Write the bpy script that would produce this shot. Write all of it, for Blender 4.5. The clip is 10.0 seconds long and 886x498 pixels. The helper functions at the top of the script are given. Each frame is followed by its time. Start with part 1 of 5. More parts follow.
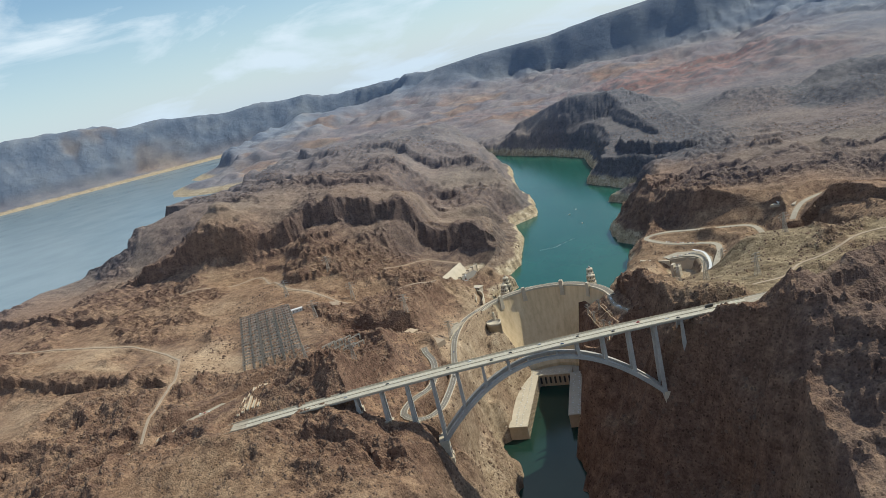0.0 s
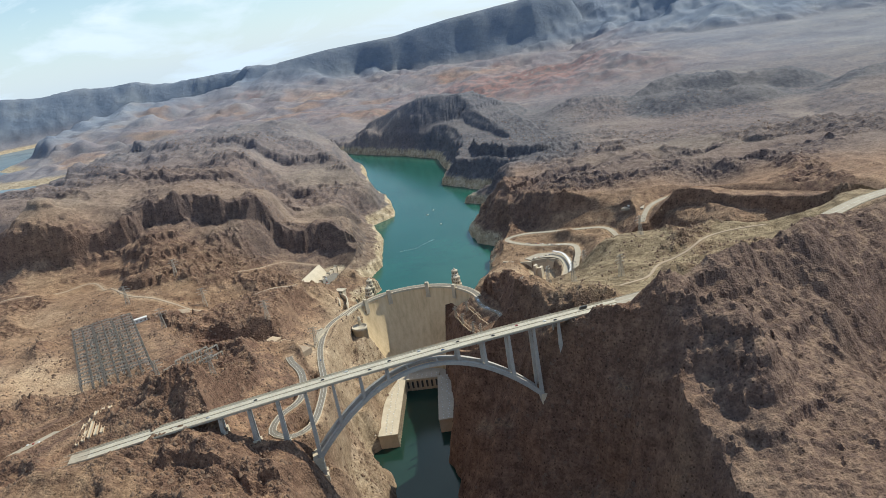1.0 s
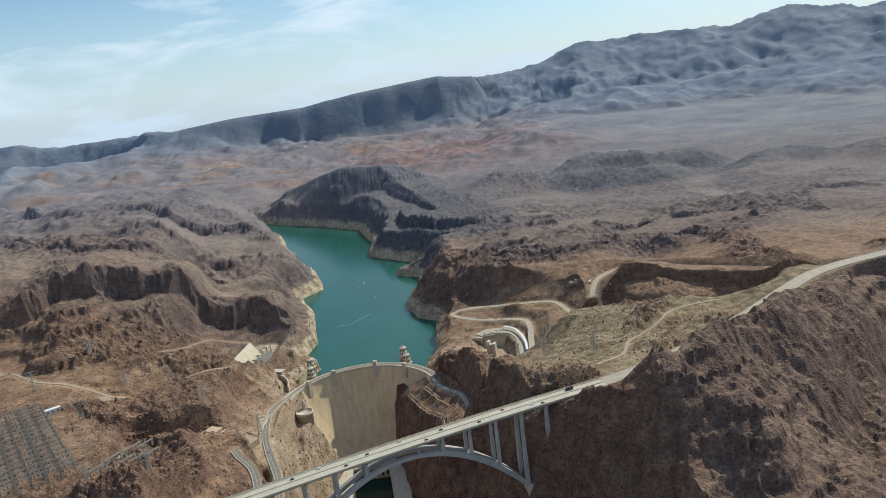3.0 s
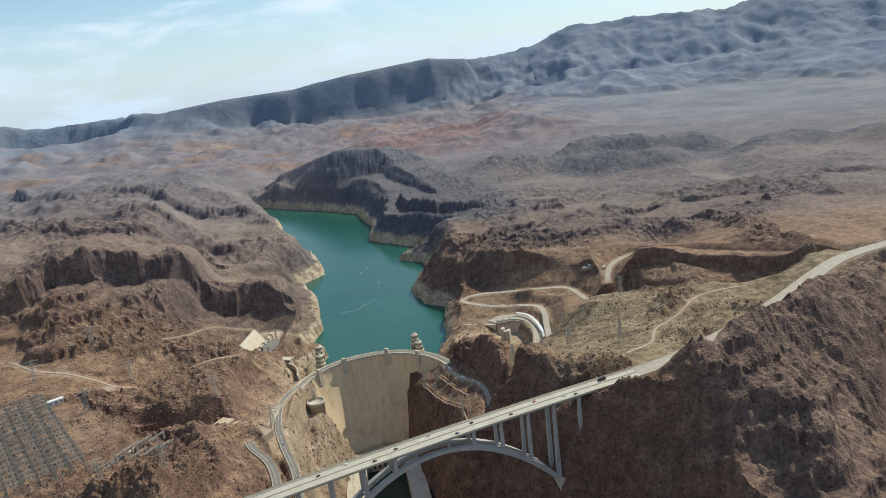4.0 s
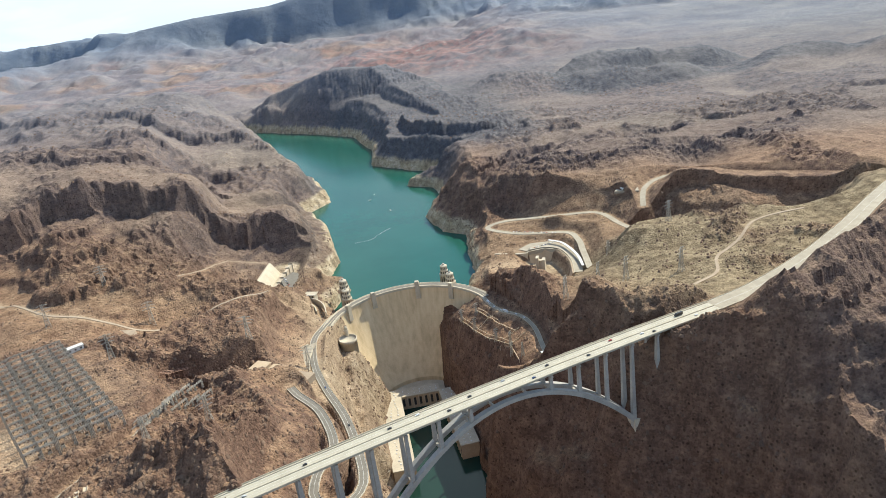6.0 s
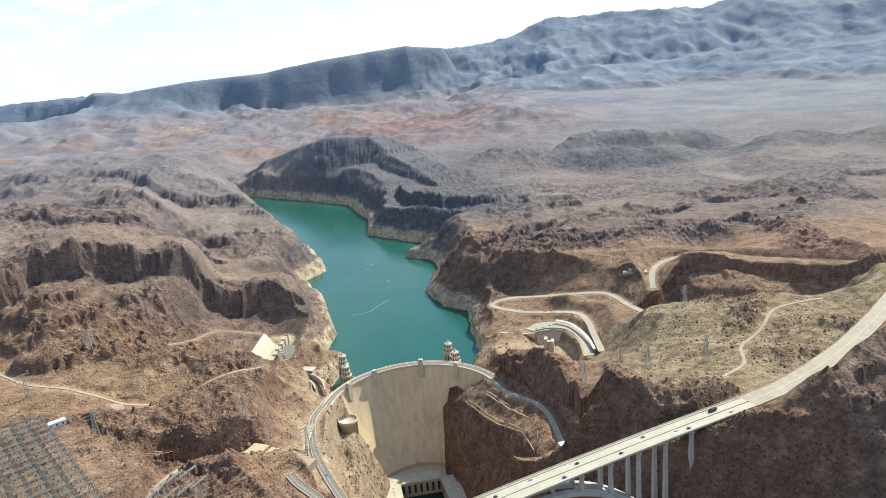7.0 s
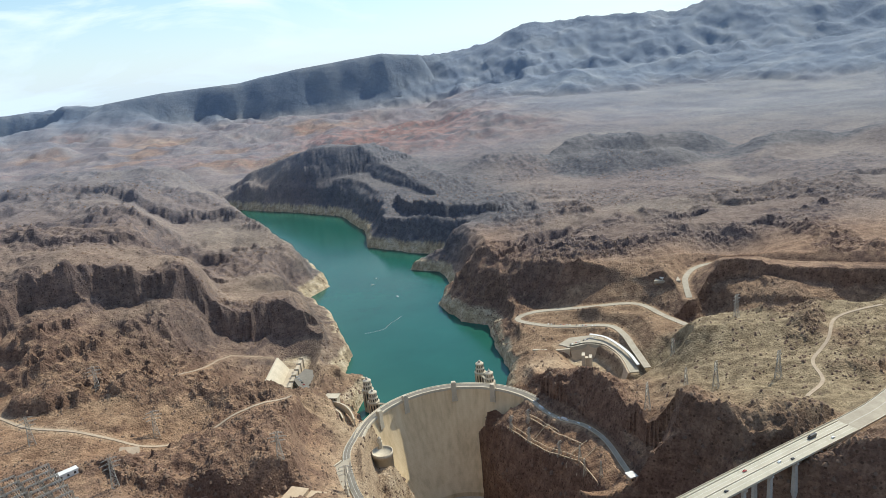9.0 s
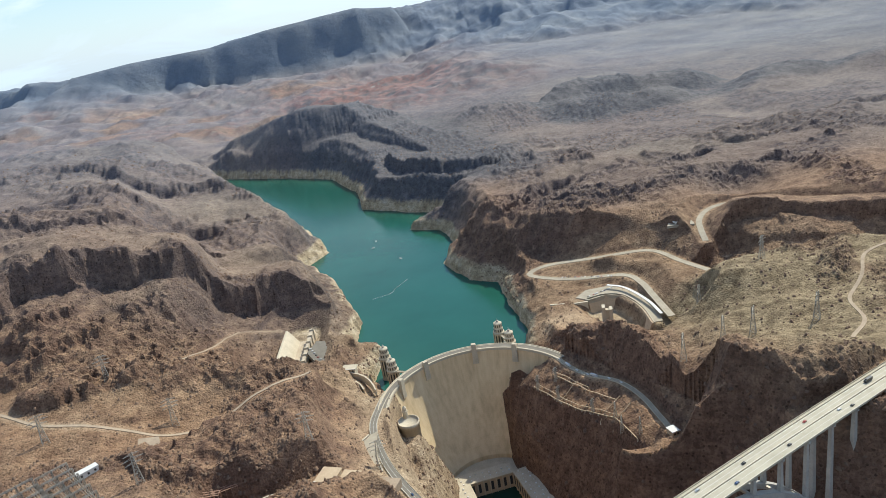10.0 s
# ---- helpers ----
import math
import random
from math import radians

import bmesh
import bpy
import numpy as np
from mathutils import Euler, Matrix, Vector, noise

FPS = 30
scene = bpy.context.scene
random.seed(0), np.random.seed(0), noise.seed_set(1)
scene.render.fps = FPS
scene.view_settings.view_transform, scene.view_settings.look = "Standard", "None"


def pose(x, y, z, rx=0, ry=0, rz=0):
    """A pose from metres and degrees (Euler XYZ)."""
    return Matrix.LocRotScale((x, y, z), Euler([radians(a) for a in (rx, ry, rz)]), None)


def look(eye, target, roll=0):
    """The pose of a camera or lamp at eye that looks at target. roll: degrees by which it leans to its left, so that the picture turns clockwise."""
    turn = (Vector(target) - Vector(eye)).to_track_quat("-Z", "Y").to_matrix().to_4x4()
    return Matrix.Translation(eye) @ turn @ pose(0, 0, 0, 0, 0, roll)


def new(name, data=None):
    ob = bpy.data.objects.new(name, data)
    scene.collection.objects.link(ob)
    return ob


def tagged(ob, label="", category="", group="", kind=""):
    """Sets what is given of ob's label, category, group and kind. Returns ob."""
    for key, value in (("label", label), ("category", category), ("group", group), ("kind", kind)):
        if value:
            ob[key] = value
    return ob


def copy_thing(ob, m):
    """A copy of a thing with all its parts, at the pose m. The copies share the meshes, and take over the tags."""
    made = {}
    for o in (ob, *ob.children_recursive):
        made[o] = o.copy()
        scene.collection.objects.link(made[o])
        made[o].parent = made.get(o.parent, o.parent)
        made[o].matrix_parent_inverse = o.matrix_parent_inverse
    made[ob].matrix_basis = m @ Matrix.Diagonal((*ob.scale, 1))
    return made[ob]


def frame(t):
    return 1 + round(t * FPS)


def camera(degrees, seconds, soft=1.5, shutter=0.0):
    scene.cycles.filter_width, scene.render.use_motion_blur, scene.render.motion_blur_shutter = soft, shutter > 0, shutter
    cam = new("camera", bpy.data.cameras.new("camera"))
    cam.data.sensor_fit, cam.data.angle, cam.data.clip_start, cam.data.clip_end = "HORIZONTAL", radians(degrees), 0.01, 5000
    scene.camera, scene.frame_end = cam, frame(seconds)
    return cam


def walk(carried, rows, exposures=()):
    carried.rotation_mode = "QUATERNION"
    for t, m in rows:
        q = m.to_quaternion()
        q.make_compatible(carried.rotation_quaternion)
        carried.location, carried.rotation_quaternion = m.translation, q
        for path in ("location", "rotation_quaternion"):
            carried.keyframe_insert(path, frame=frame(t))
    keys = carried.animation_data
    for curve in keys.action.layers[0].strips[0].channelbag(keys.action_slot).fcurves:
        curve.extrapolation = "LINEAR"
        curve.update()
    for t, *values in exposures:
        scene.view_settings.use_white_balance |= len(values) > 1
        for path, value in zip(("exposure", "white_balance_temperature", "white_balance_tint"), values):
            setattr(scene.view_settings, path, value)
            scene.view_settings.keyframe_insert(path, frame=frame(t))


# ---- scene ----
cam = camera(64.99, 10.0, soft=0.8)
PATH = [
    (0, (154.47, -711.26, 287.83), (119.02, -621.45, 261.77), -13.48),
    (0.5, (139.22, -702.12, 287.32), (114.48, -609.78, 257.98), -11.40),
    (1, (125.87, -693.15, 288.25), (111.97, -598.94, 257.71), -9.87),
    (1.5, (112.66, -684.86, 290.08), (106.55, -587.88, 266.47), -7.62),
    (2, (97.53, -679.7, 290.1), (98.36, -582.09, 268.37), -6.96),
    (2.5, (83.33, -671.78, 289.91), (85.07, -574.22, 268.01), -7.29),
    (4, (45.62, -639.0, 287.75), (48.83, -542.29, 262.53), -6.99),
    (4.5, (32.84, -628.24, 286.61), (37.94, -531.79, 260.7), -6.79),
    (5, (20.16, -617.14, 285.54), (25.12, -522.31, 254.21), -6.26),
    (6.5, (-12.43, -580.47, 286.86), (-7.67, -487.42, 250.56), -8.27),
    (7, (-23.35, -568.25, 287.64), (-14.66, -472.37, 260.59), -4.93),
    (7.5, (-35.51, -557.46, 287.06), (-23.12, -461.35, 262.36), -3.28),
    (8, (-47.31, -545.68, 286.75), (-36.5, -451.67, 254.42), -5.67),
    (8.5, (-56.5, -532.76, 286.86), (-41.04, -438.5, 257.27), -4.72),
    (9, (-65.22, -520.68, 286.05), (-52.78, -425.03, 259.66), -5.82),
    (9.5, (-74.18, -507.7, 285.78), (-61.34, -412.95, 256.5), -8.18),
    (10, (-83.17, -493.42, 285.72), (-69.65, -399.92, 252.95), -9.39),
]
walk(cam, [(t, look(eye, target, roll)) for t, eye, target, roll in PATH],
     exposures=[(0, -0.33, 5950, 3), (1, -0.11, 5950, 3), (1.5, -0.06, 5900, 3), (2.5, -0.38, 5800, 3), (4.5, -0.23, 5900, 3), (5.2, -0.21, 5900, 3), (6.5, 0.47, 6020, 3), (7, 0.35, 5900, 3), (8, -0.2, 5900, 3), (9, -0.02, 5870, 3), (10, -0.02, 5900, 3)])

# The site is laid out at one half of its true size, which keeps the far ranges within the lens's reach.
# All lengths below are true metres, save the far ranges and far shore, drawn in to fit the camera's view; K turns them
# into the lengths of this world.
K = 0.5

# ---- sun, sky, exposure ----
SUN_SIDE, SUN_UP = 52.0, 46.0          # degrees to the right of +y, and above the horizon
world = bpy.data.worlds.new("sky")
scene.world = world
world.use_nodes = True
wt = world.node_tree
wt.nodes.clear()
w_out = wt.nodes.new("ShaderNodeOutputWorld")
w_bg = wt.nodes.new("ShaderNodeBackground")
w_sky = wt.nodes.new("ShaderNodeTexSky")
w_sky.sky_type = "NISHITA"
w_sky.sun_disc = False
w_sky.sun_elevation = radians(SUN_UP)
w_sky.sun_rotation = radians(SUN_SIDE)
w_sky.altitude = 900
w_sky.air_density, w_sky.dust_density, w_sky.ozone_density = 1.25, 0.6, 2.2
# thin high cloud over the whole sky
w_co = wt.nodes.new("ShaderNodeTexCoord")
w_sep = wt.nodes.new("ShaderNodeSeparateXYZ")
w_up = wt.nodes.new("ShaderNodeMath")
w_up.operation = "ADD"
w_up.inputs[1].default_value = 0.28
w_div = wt.nodes.new("ShaderNodeVectorMath")
w_div.operation = "DIVIDE"
w_comb = wt.nodes.new("ShaderNodeCombineXYZ")
w_map = wt.nodes.new("ShaderNodeMapping")
w_map.inputs["Scale"].default_value = (0.8, 1.1, 1.0)
w_map.inputs["Rotation"].default_value = (0, 0, radians(-24))
w_no = wt.nodes.new("ShaderNodeTexNoise")
w_no.inputs["Scale"].default_value = 1.5
w_no.inputs["Detail"].default_value = 7.0
w_no.inputs["Roughness"].default_value = 0.56
w_no.inputs["Distortion"].default_value = 0.5
w_ramp = wt.nodes.new("ShaderNodeValToRGB")
w_ramp.color_ramp.elements[0].position = 0.49
w_ramp.color_ramp.elements[1].position = 0.61
w_mix = wt.nodes.new("ShaderNodeMixRGB")
w_mix.inputs[2].default_value = (8.2, 8.4, 8.6, 1)
w_fac = wt.nodes.new("ShaderNodeMath")
w_fac.operation = "MULTIPLY"
w_fac.inputs[1].default_value = 0.82
wt.links.new(w_co.outputs["Generated"], w_sep.inputs[0])
wt.links.new(w_sep.outputs["Z"], w_up.inputs[0])
for k in range(3):
    wt.links.new(w_up.outputs[0], w_comb.inputs[k])
wt.links.new(w_co.outputs["Generated"], w_div.inputs[0])
wt.links.new(w_comb.outputs[0], w_div.inputs[1])
wt.links.new(w_div.outputs[0], w_map.inputs[0])
wt.links.new(w_map.outputs[0], w_no.inputs["Vector"])
wt.links.new(w_no.outputs[0], w_ramp.inputs[0])
wt.links.new(w_ramp.outputs[0], w_fac.inputs[0])
wt.links.new(w_fac.outputs[0], w_mix.inputs[0])
wt.links.new(w_sky.outputs[0], w_mix.inputs[1])
# pale haze low in the sky
w_low = wt.nodes.new("ShaderNodeMapRange")
w_low.inputs["From Min"].default_value, w_low.inputs["From Max"].default_value = 0.0, 0.16
w_low.inputs["To Min"].default_value, w_low.inputs["To Max"].default_value = 0.70, 0.0
w_haze = wt.nodes.new("ShaderNodeMixRGB")
w_haze.inputs[2].default_value = (5.6, 6.5, 7.6, 1)
wt.links.new(w_sep.outputs["Z"], w_low.inputs[0])
wt.links.new(w_low.outputs[0], w_haze.inputs[0])
wt.links.new(w_mix.outputs[0], w_haze.inputs[1])
wt.links.new(w_haze.outputs[0], w_bg.inputs[0])
w_bg.inputs[1].default_value = 0.14
wt.links.new(w_bg.outputs[0], w_out.inputs[0])

sun = new("sun", bpy.data.lights.new("sun", "SUN"))
sun.data.energy = 5.0
sun.data.angle = radians(0.53)
sun.data.color = (1.0, 0.885, 0.71)
a, e = radians(SUN_SIDE), radians(SUN_UP)
sun.matrix_world = look((math.sin(a) * math.cos(e), math.cos(a) * math.cos(e), math.sin(e)), (0, 0, 0))
scene.view_settings.exposure = 0.0


# ---- materials ----
def nodes_of(name):
    m = bpy.data.materials.new(name)
    m.use_nodes = True
    t = m.node_tree
    return m, t, t.nodes["Principled BSDF"]


def add_node(t, kind, **values):
    n = t.nodes.new(kind)
    for key, v in values.items():
        if key in n.inputs:
            n.inputs[key].default_value = v
    return n


def noise_node(t, scale, detail=4.0, rough=0.55, coord=None, distort=0.0):
    n = add_node(t, "ShaderNodeTexNoise", Scale=scale, Detail=detail, Roughness=rough, Distortion=distort)
    if coord is not None:
        t.links.new(coord, n.inputs["Vector"])
    return n.outputs[0]


def ramp_node(t, source, stops):
    r = t.nodes.new("ShaderNodeValToRGB")
    el = r.color_ramp.elements
    while len(el) < len(stops):
        el.new(0.5)
    for k, (p, c) in enumerate(stops):
        el[k].position = p
        el[k].color = (*c, 1) if len(c) == 3 else c
    t.links.new(source, r.inputs[0])
    return r.outputs[0]


def mixed(t, fac, c1, c2):
    m = t.nodes.new("ShaderNodeMixRGB")
    for k, v in ((0, fac), (1, c1), (2, c2)):
        if isinstance(v, (int, float)):
            m.inputs[k].default_value = v
        elif isinstance(v, tuple):
            m.inputs[k].default_value = (*v, 1)
        else:
            t.links.new(v, m.inputs[k])
    return m.outputs[0]


def calc(t, op, p, q=0.0, clamp=False):
    m = t.nodes.new("ShaderNodeMath")
    m.operation, m.use_clamp = op, clamp
    for k, v in ((0, p), (1, q)):
        if isinstance(v, (int, float)):
            m.inputs[k].default_value = v
        else:
            t.links.new(v, m.inputs[k])
    return m.outputs[0]


def surface(name, dark, light, scale, rough=0.85, metal=0.0, bump=0.3, grain=8.0, coord="Object", reach=0.1):
    """A plain worn surface: two tones by two sizes of noise (scale: in noise cells a true metre), with fine relief."""
    m, t, b = nodes_of(name)
    co = t.nodes.new("ShaderNodeTexCoord").outputs[coord]
    big = noise_node(t, scale / K, 5, 0.6, co)
    fine = noise_node(t, scale * grain / K, 4, 0.6, co)
    both = calc(t, "ADD", calc(t, "MULTIPLY", big, 0.65), calc(t, "MULTIPLY", fine, 0.35))
    c = ramp_node(t, both, [(0.34, dark), (0.66, light)])
    t.links.new(c, b.inputs["Base Color"])
    b.inputs["Roughness"].default_value = rough
    b.inputs["Metallic"].default_value = metal
    if bump:
        bn = add_node(t, "ShaderNodeBump", Strength=bump, Distance=reach * K)
        t.links.new(both, bn.inputs["Height"])
        t.links.new(bn.outputs[0], b.inputs["Normal"])
    return m


def rock_material():
    m, t, b = nodes_of("desert_rock")
    geo = t.nodes.new("ShaderNodeNewGeometry")
    pos = geo.outputs["Position"]
    sep = t.nodes.new("ShaderNodeSeparateXYZ")
    t.links.new(geo.outputs["Normal"], sep.inputs[0])
    at = t.nodes.new("ShaderNodeAttribute")
    at.attribute_name = "soil_haze"
    soil_haze = t.nodes.new("ShaderNodeSeparateColor")
    t.links.new(at.outputs["Color"], soil_haze.inputs[0])
    dust, ring, far = soil_haze.outputs[0], soil_haze.outputs[1], soil_haze.outputs[2]
    at2 = t.nodes.new("ShaderNodeAttribute")
    at2.attribute_name = "kind"
    kinds = t.nodes.new("ShaderNodeSeparateColor")
    t.links.new(at2.outputs["Color"], kinds.inputs[0])
    basalt_shade, pink, olive = kinds.outputs[0], kinds.outputs[1], kinds.outputs[2]
    n1 = noise_node(t, 0.012 / K, 6, 0.6, pos)
    n2 = noise_node(t, 0.055 / K, 6, 0.60, pos)
    n3 = noise_node(t, 0.40 / K, 6, 0.75, pos)
    # bedded rock: noise drawn out along the beds
    mp = t.nodes.new("ShaderNodeMapping")
    mp.inputs["Scale"].default_value = (0.022 / K, 0.022 / K, 0.10 / K)
    mp.inputs["Rotation"].default_value = (radians(6), radians(-8), 0)
    t.links.new(pos, mp.inputs[0])
    beds = noise_node(t, 1.0, 6, 0.7, mp.outputs[0])
    # cliffs weather into upright flutes
    mf = t.nodes.new("ShaderNodeMapping")
    mf.inputs["Scale"].default_value = (0.11 / K, 0.11 / K, 0.014 / K)
    t.links.new(pos, mf.inputs[0])
    flute = noise_node(t, 1.0, 5, 0.6, mf.outputs[0])
    # slopes of rubble, warm brown
    rubble = ramp_node(t, n2, [(0.30, (0.190, 0.112, 0.068)), (0.50, (0.285, 0.176, 0.108)), (0.70, (0.385, 0.254, 0.158))])
    # bare steep rock, red to near black
    cliff = ramp_node(t, calc(t, "ADD", calc(t, "MULTIPLY", beds, 0.35), calc(t, "ADD", calc(t, "MULTIPLY", flute, 0.35), calc(t, "MULTIPLY", n2, 0.30))),
                      [(0.37, (0.105, 0.062, 0.045)), (0.49, (0.172, 0.104, 0.073)), (0.62, (0.275, 0.172, 0.116))])
    steep = calc(t, "ADD", sep.outputs["Z"], calc(t, "MULTIPLY", calc(t, "SUBTRACT", n2, 0.5), 0.5))
    flat = ramp_node(t, steep, [(0.58, (0, 0, 0)), (0.86, (1, 1, 1))])
    bare = calc(t, "MULTIPLY", at2.outputs["Alpha"], ramp_node(t, n2, [(0.42, (1, 1, 1)), (0.58, (0.25, 0.25, 0.25))]))
    c = mixed(t, calc(t, "MULTIPLY", flat, calc(t, "SUBTRACT", 1.0, bare)), cliff, rubble)
    # wind-blown pale dust on gentle ground
    sand = ramp_node(t, n3, [(0.3, (0.40, 0.28, 0.175)), (0.7, (0.60, 0.45, 0.30))])
    c = mixed(t, calc(t, "MULTIPLY", dust, ramp_node(t, n1, [(0.35, (0.2, 0.2, 0.2)), (0.65, (1, 1, 1))])), c, sand)
    # dry scrub gives an olive cast
    grass = ramp_node(t, n2, [(0.38, (0.160, 0.122, 0.072)), (0.62, (0.370, 0.295, 0.180))])
    c = mixed(t, calc(t, "MULTIPLY", olive, 0.85), c, grass)
    # red and white badlands
    bad = ramp_node(t, n1, [(0.36, (0.165, 0.150, 0.160)), (0.46, (0.23, 0.175, 0.170)), (0.56, (0.33, 0.195, 0.175)), (0.64, (0.30, 0.24, 0.22)), (0.72, (0.44, 0.39, 0.36))])
    c = mixed(t, pink, c, bad)
    # the far ranges, with bluish distance haze painted into their grey
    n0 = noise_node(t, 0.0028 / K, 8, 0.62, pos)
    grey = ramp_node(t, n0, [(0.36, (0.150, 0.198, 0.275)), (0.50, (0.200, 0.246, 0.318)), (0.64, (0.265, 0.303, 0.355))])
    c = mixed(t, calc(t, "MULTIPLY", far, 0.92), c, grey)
    # dark lava, with a blue cast of haze painted in
    lava = ramp_node(t, n2, [(0.35, (0.066, 0.080, 0.102)), (0.65, (0.125, 0.140, 0.164))])
    c = mixed(t, calc(t, "MULTIPLY", basalt_shade, calc(t, "SUBTRACT", 0.92, calc(t, "MULTIPLY", far, 0.68))), c, lava)
    # mineral deposit left where the lake stood higher; it also paints sunlight on the west canyon wall
    crust_sunlit = ramp_node(t, calc(t, "ADD", calc(t, "MULTIPLY", n2, 0.6), calc(t, "MULTIPLY", beds, 0.4)),
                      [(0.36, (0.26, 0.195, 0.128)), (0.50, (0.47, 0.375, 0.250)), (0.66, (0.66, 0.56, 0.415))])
    c = mixed(t, ring, c, crust_sunlit)
    # boulders and scrub as small dark spots
    vor = add_node(t, "ShaderNodeTexVoronoi", Scale=0.13 / K)
    t.links.new(pos, vor.inputs["Vector"])
    spot = ramp_node(t, vor.outputs["Distance"], [(0.15, (0.34, 0.33, 0.31)), (0.22, (1, 1, 1))])
    mul = t.nodes.new("ShaderNodeMixRGB")
    mul.blend_type = "MULTIPLY"
    t.links.new(calc(t, "MULTIPLY", calc(t, "SUBTRACT", 1.0, ring), 0.8), mul.inputs[0])
    t.links.new(c, mul.inputs[1])
    t.links.new(spot, mul.inputs[2])
    vor2 = add_node(t, "ShaderNodeTexVoronoi", Scale=0.075 / K)
    t.links.new(mixed(t, 0.12, pos, add_node(t, "ShaderNodeTexNoise", Scale=0.1 / K).outputs["Color"]), vor2.inputs["Vector"])
    ledge = ramp_node(t, calc(t, "ADD", vor2.outputs["Distance"], calc(t, "MULTIPLY", n3, 0.5)), [(0.42, (0.50, 0.46, 0.44)), (0.62, (1, 1, 1))])
    mul2 = t.nodes.new("ShaderNodeMixRGB")
    mul2.blend_type = "MULTIPLY"
    t.links.new(calc(t, "MULTIPLY", calc(t, "SUBTRACT", 1.0, calc(t, "MAXIMUM", ring, far)), 0.25), mul2.inputs[0])
    t.links.new(mul.outputs[0], mul2.inputs[1])
    t.links.new(ledge, mul2.inputs[2])
    b.inputs["Roughness"].default_value = 0.93
    b.inputs["Specular IOR Level"].default_value = 0.2
    # each stone its own tone
    stone = add_node(t, "ShaderNodeTexVoronoi", Scale=0.34 / K)
    t.links.new(pos, stone.inputs["Vector"])
    tone = t.nodes.new("ShaderNodeSeparateColor")
    t.links.new(stone.outputs["Color"], tone.inputs[0])
    shade = ramp_node(t, tone.outputs[0], [(0.0, (0.70, 0.68, 0.67)), (0.45, (1.0, 1.0, 1.0)), (1.0, (1.18, 1.17, 1.15))])
    mul3 = t.nodes.new("ShaderNodeMixRGB")
    mul3.blend_type = "MULTIPLY"
    mul3.inputs[0].default_value = 0.85
    t.links.new(mul2.outputs[0], mul3.inputs[1])
    t.links.new(shade, mul3.inputs[2])
    # patches of gravel, coarse and fine
    n4 = noise_node(t, 0.45 / K, 3, 0.7, pos)
    gravel = ramp_node(t, n4, [(0.34, (0.72, 0.70, 0.69)), (0.46, (1.0, 1.0, 1.0)), (0.56, (1.0, 1.0, 1.0)), (0.68, (1.20, 1.19, 1.17))])
    mul4 = t.nodes.new("ShaderNodeMixRGB")
    mul4.blend_type = "MULTIPLY"
    mul4.inputs[0].default_value = 1.0
    t.links.new(mul3.outputs[0], mul4.inputs[1])
    t.links.new(gravel, mul4.inputs[2])
    t.links.new(mul4.outputs[0], b.inputs["Base Color"])
    h = calc(t, "ADD", calc(t, "MULTIPLY", calc(t, "SUBTRACT", 1.0, stone.outputs["Distance"]), 0.6), calc(t, "MULTIPLY", n3, 0.9))
    bn = add_node(t, "ShaderNodeBump", Strength=1.0, Distance=2.2 * K)
    t.links.new(h, bn.inputs["Height"])
    # ribs and ravines of the far ranges
    rib = add_node(t, "ShaderNodeBump", Strength=0.45, Distance=90 * K)
    t.links.new(calc(t, "MULTIPLY", calc(t, "MULTIPLY", far, far), n0), rib.inputs["Height"])
    t.links.new(bn.outputs[0], rib.inputs["Normal"])
    t.links.new(rib.outputs[0], b.inputs["Normal"])
    return m


def water_material(name, deep, shallow, rough, chop):
    m, t, b = nodes_of(name)
    pos = t.nodes.new("ShaderNodeNewGeometry").outputs["Position"]
    n1 = noise_node(t, 0.004 / K, 4, 0.55, pos)
    n2 = noise_node(t, 0.25 / K, 4, 0.6, pos)
    t.links.new(ramp_node(t, n1, [(0.35, deep), (0.65, shallow)]), b.inputs["Base Color"])
    b.inputs["Roughness"].default_value = rough
    b.inputs["IOR"].default_value = 1.33
    bn = add_node(t, "ShaderNodeBump", Strength=chop, Distance=0.4 * K)
    t.links.new(n2, bn.inputs["Height"])
    t.links.new(bn.outputs[0], b.inputs["Normal"])
    return m


ROCK = rock_material()
LAKE = water_material("lake_water", (0.016, 0.083, 0.060), (0.022, 0.108, 0.079), 0.18, 0.25)
# the sky's silvery reflection is painted into the basin's base colour
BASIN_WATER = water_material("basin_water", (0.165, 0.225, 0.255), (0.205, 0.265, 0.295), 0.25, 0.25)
RIVER = water_material("river_water", (0.012, 0.035, 0.026), (0.018, 0.050, 0.036), 0.12, 0.25)
CONCRETE = surface("dam_concrete", (0.44, 0.36, 0.26), (0.60, 0.505, 0.38), 0.03, 0.9, grain=9, bump=0.2)
PALE = surface("pale_concrete", (0.47, 0.40, 0.29), (0.63, 0.55, 0.42), 0.05, 0.88, bump=0.2)
BRIDGE = surface("bridge_concrete", (0.34, 0.32, 0.29), (0.46, 0.44, 0.40), 0.06, 0.8, bump=0.15)
DECK = surface("deck_concrete", (0.41, 0.365, 0.275), (0.53, 0.48, 0.37), 0.08, 0.85, bump=0.15)
ASPHALT = surface("asphalt", (0.165, 0.145, 0.115), (0.245, 0.215, 0.172), 0.12, 0.9, bump=0.15)
DAM_FACE, dt, db = nodes_of("dam_face_concrete")
dp = dt.nodes.new("ShaderNodeNewGeometry").outputs["Position"]
dm = dt.nodes.new("ShaderNodeMapping")
dm.inputs["Scale"].default_value = (0.10 / K, 0.10 / K, 0.008 / K)
dt.links.new(dp, dm.inputs[0])
streak = noise_node(dt, 1.0, 6, 0.65, dm.outputs[0])
cloudy = noise_node(dt, 0.02 / K, 5, 0.6, dp)
dsep = dt.nodes.new("ShaderNodeSeparateXYZ")
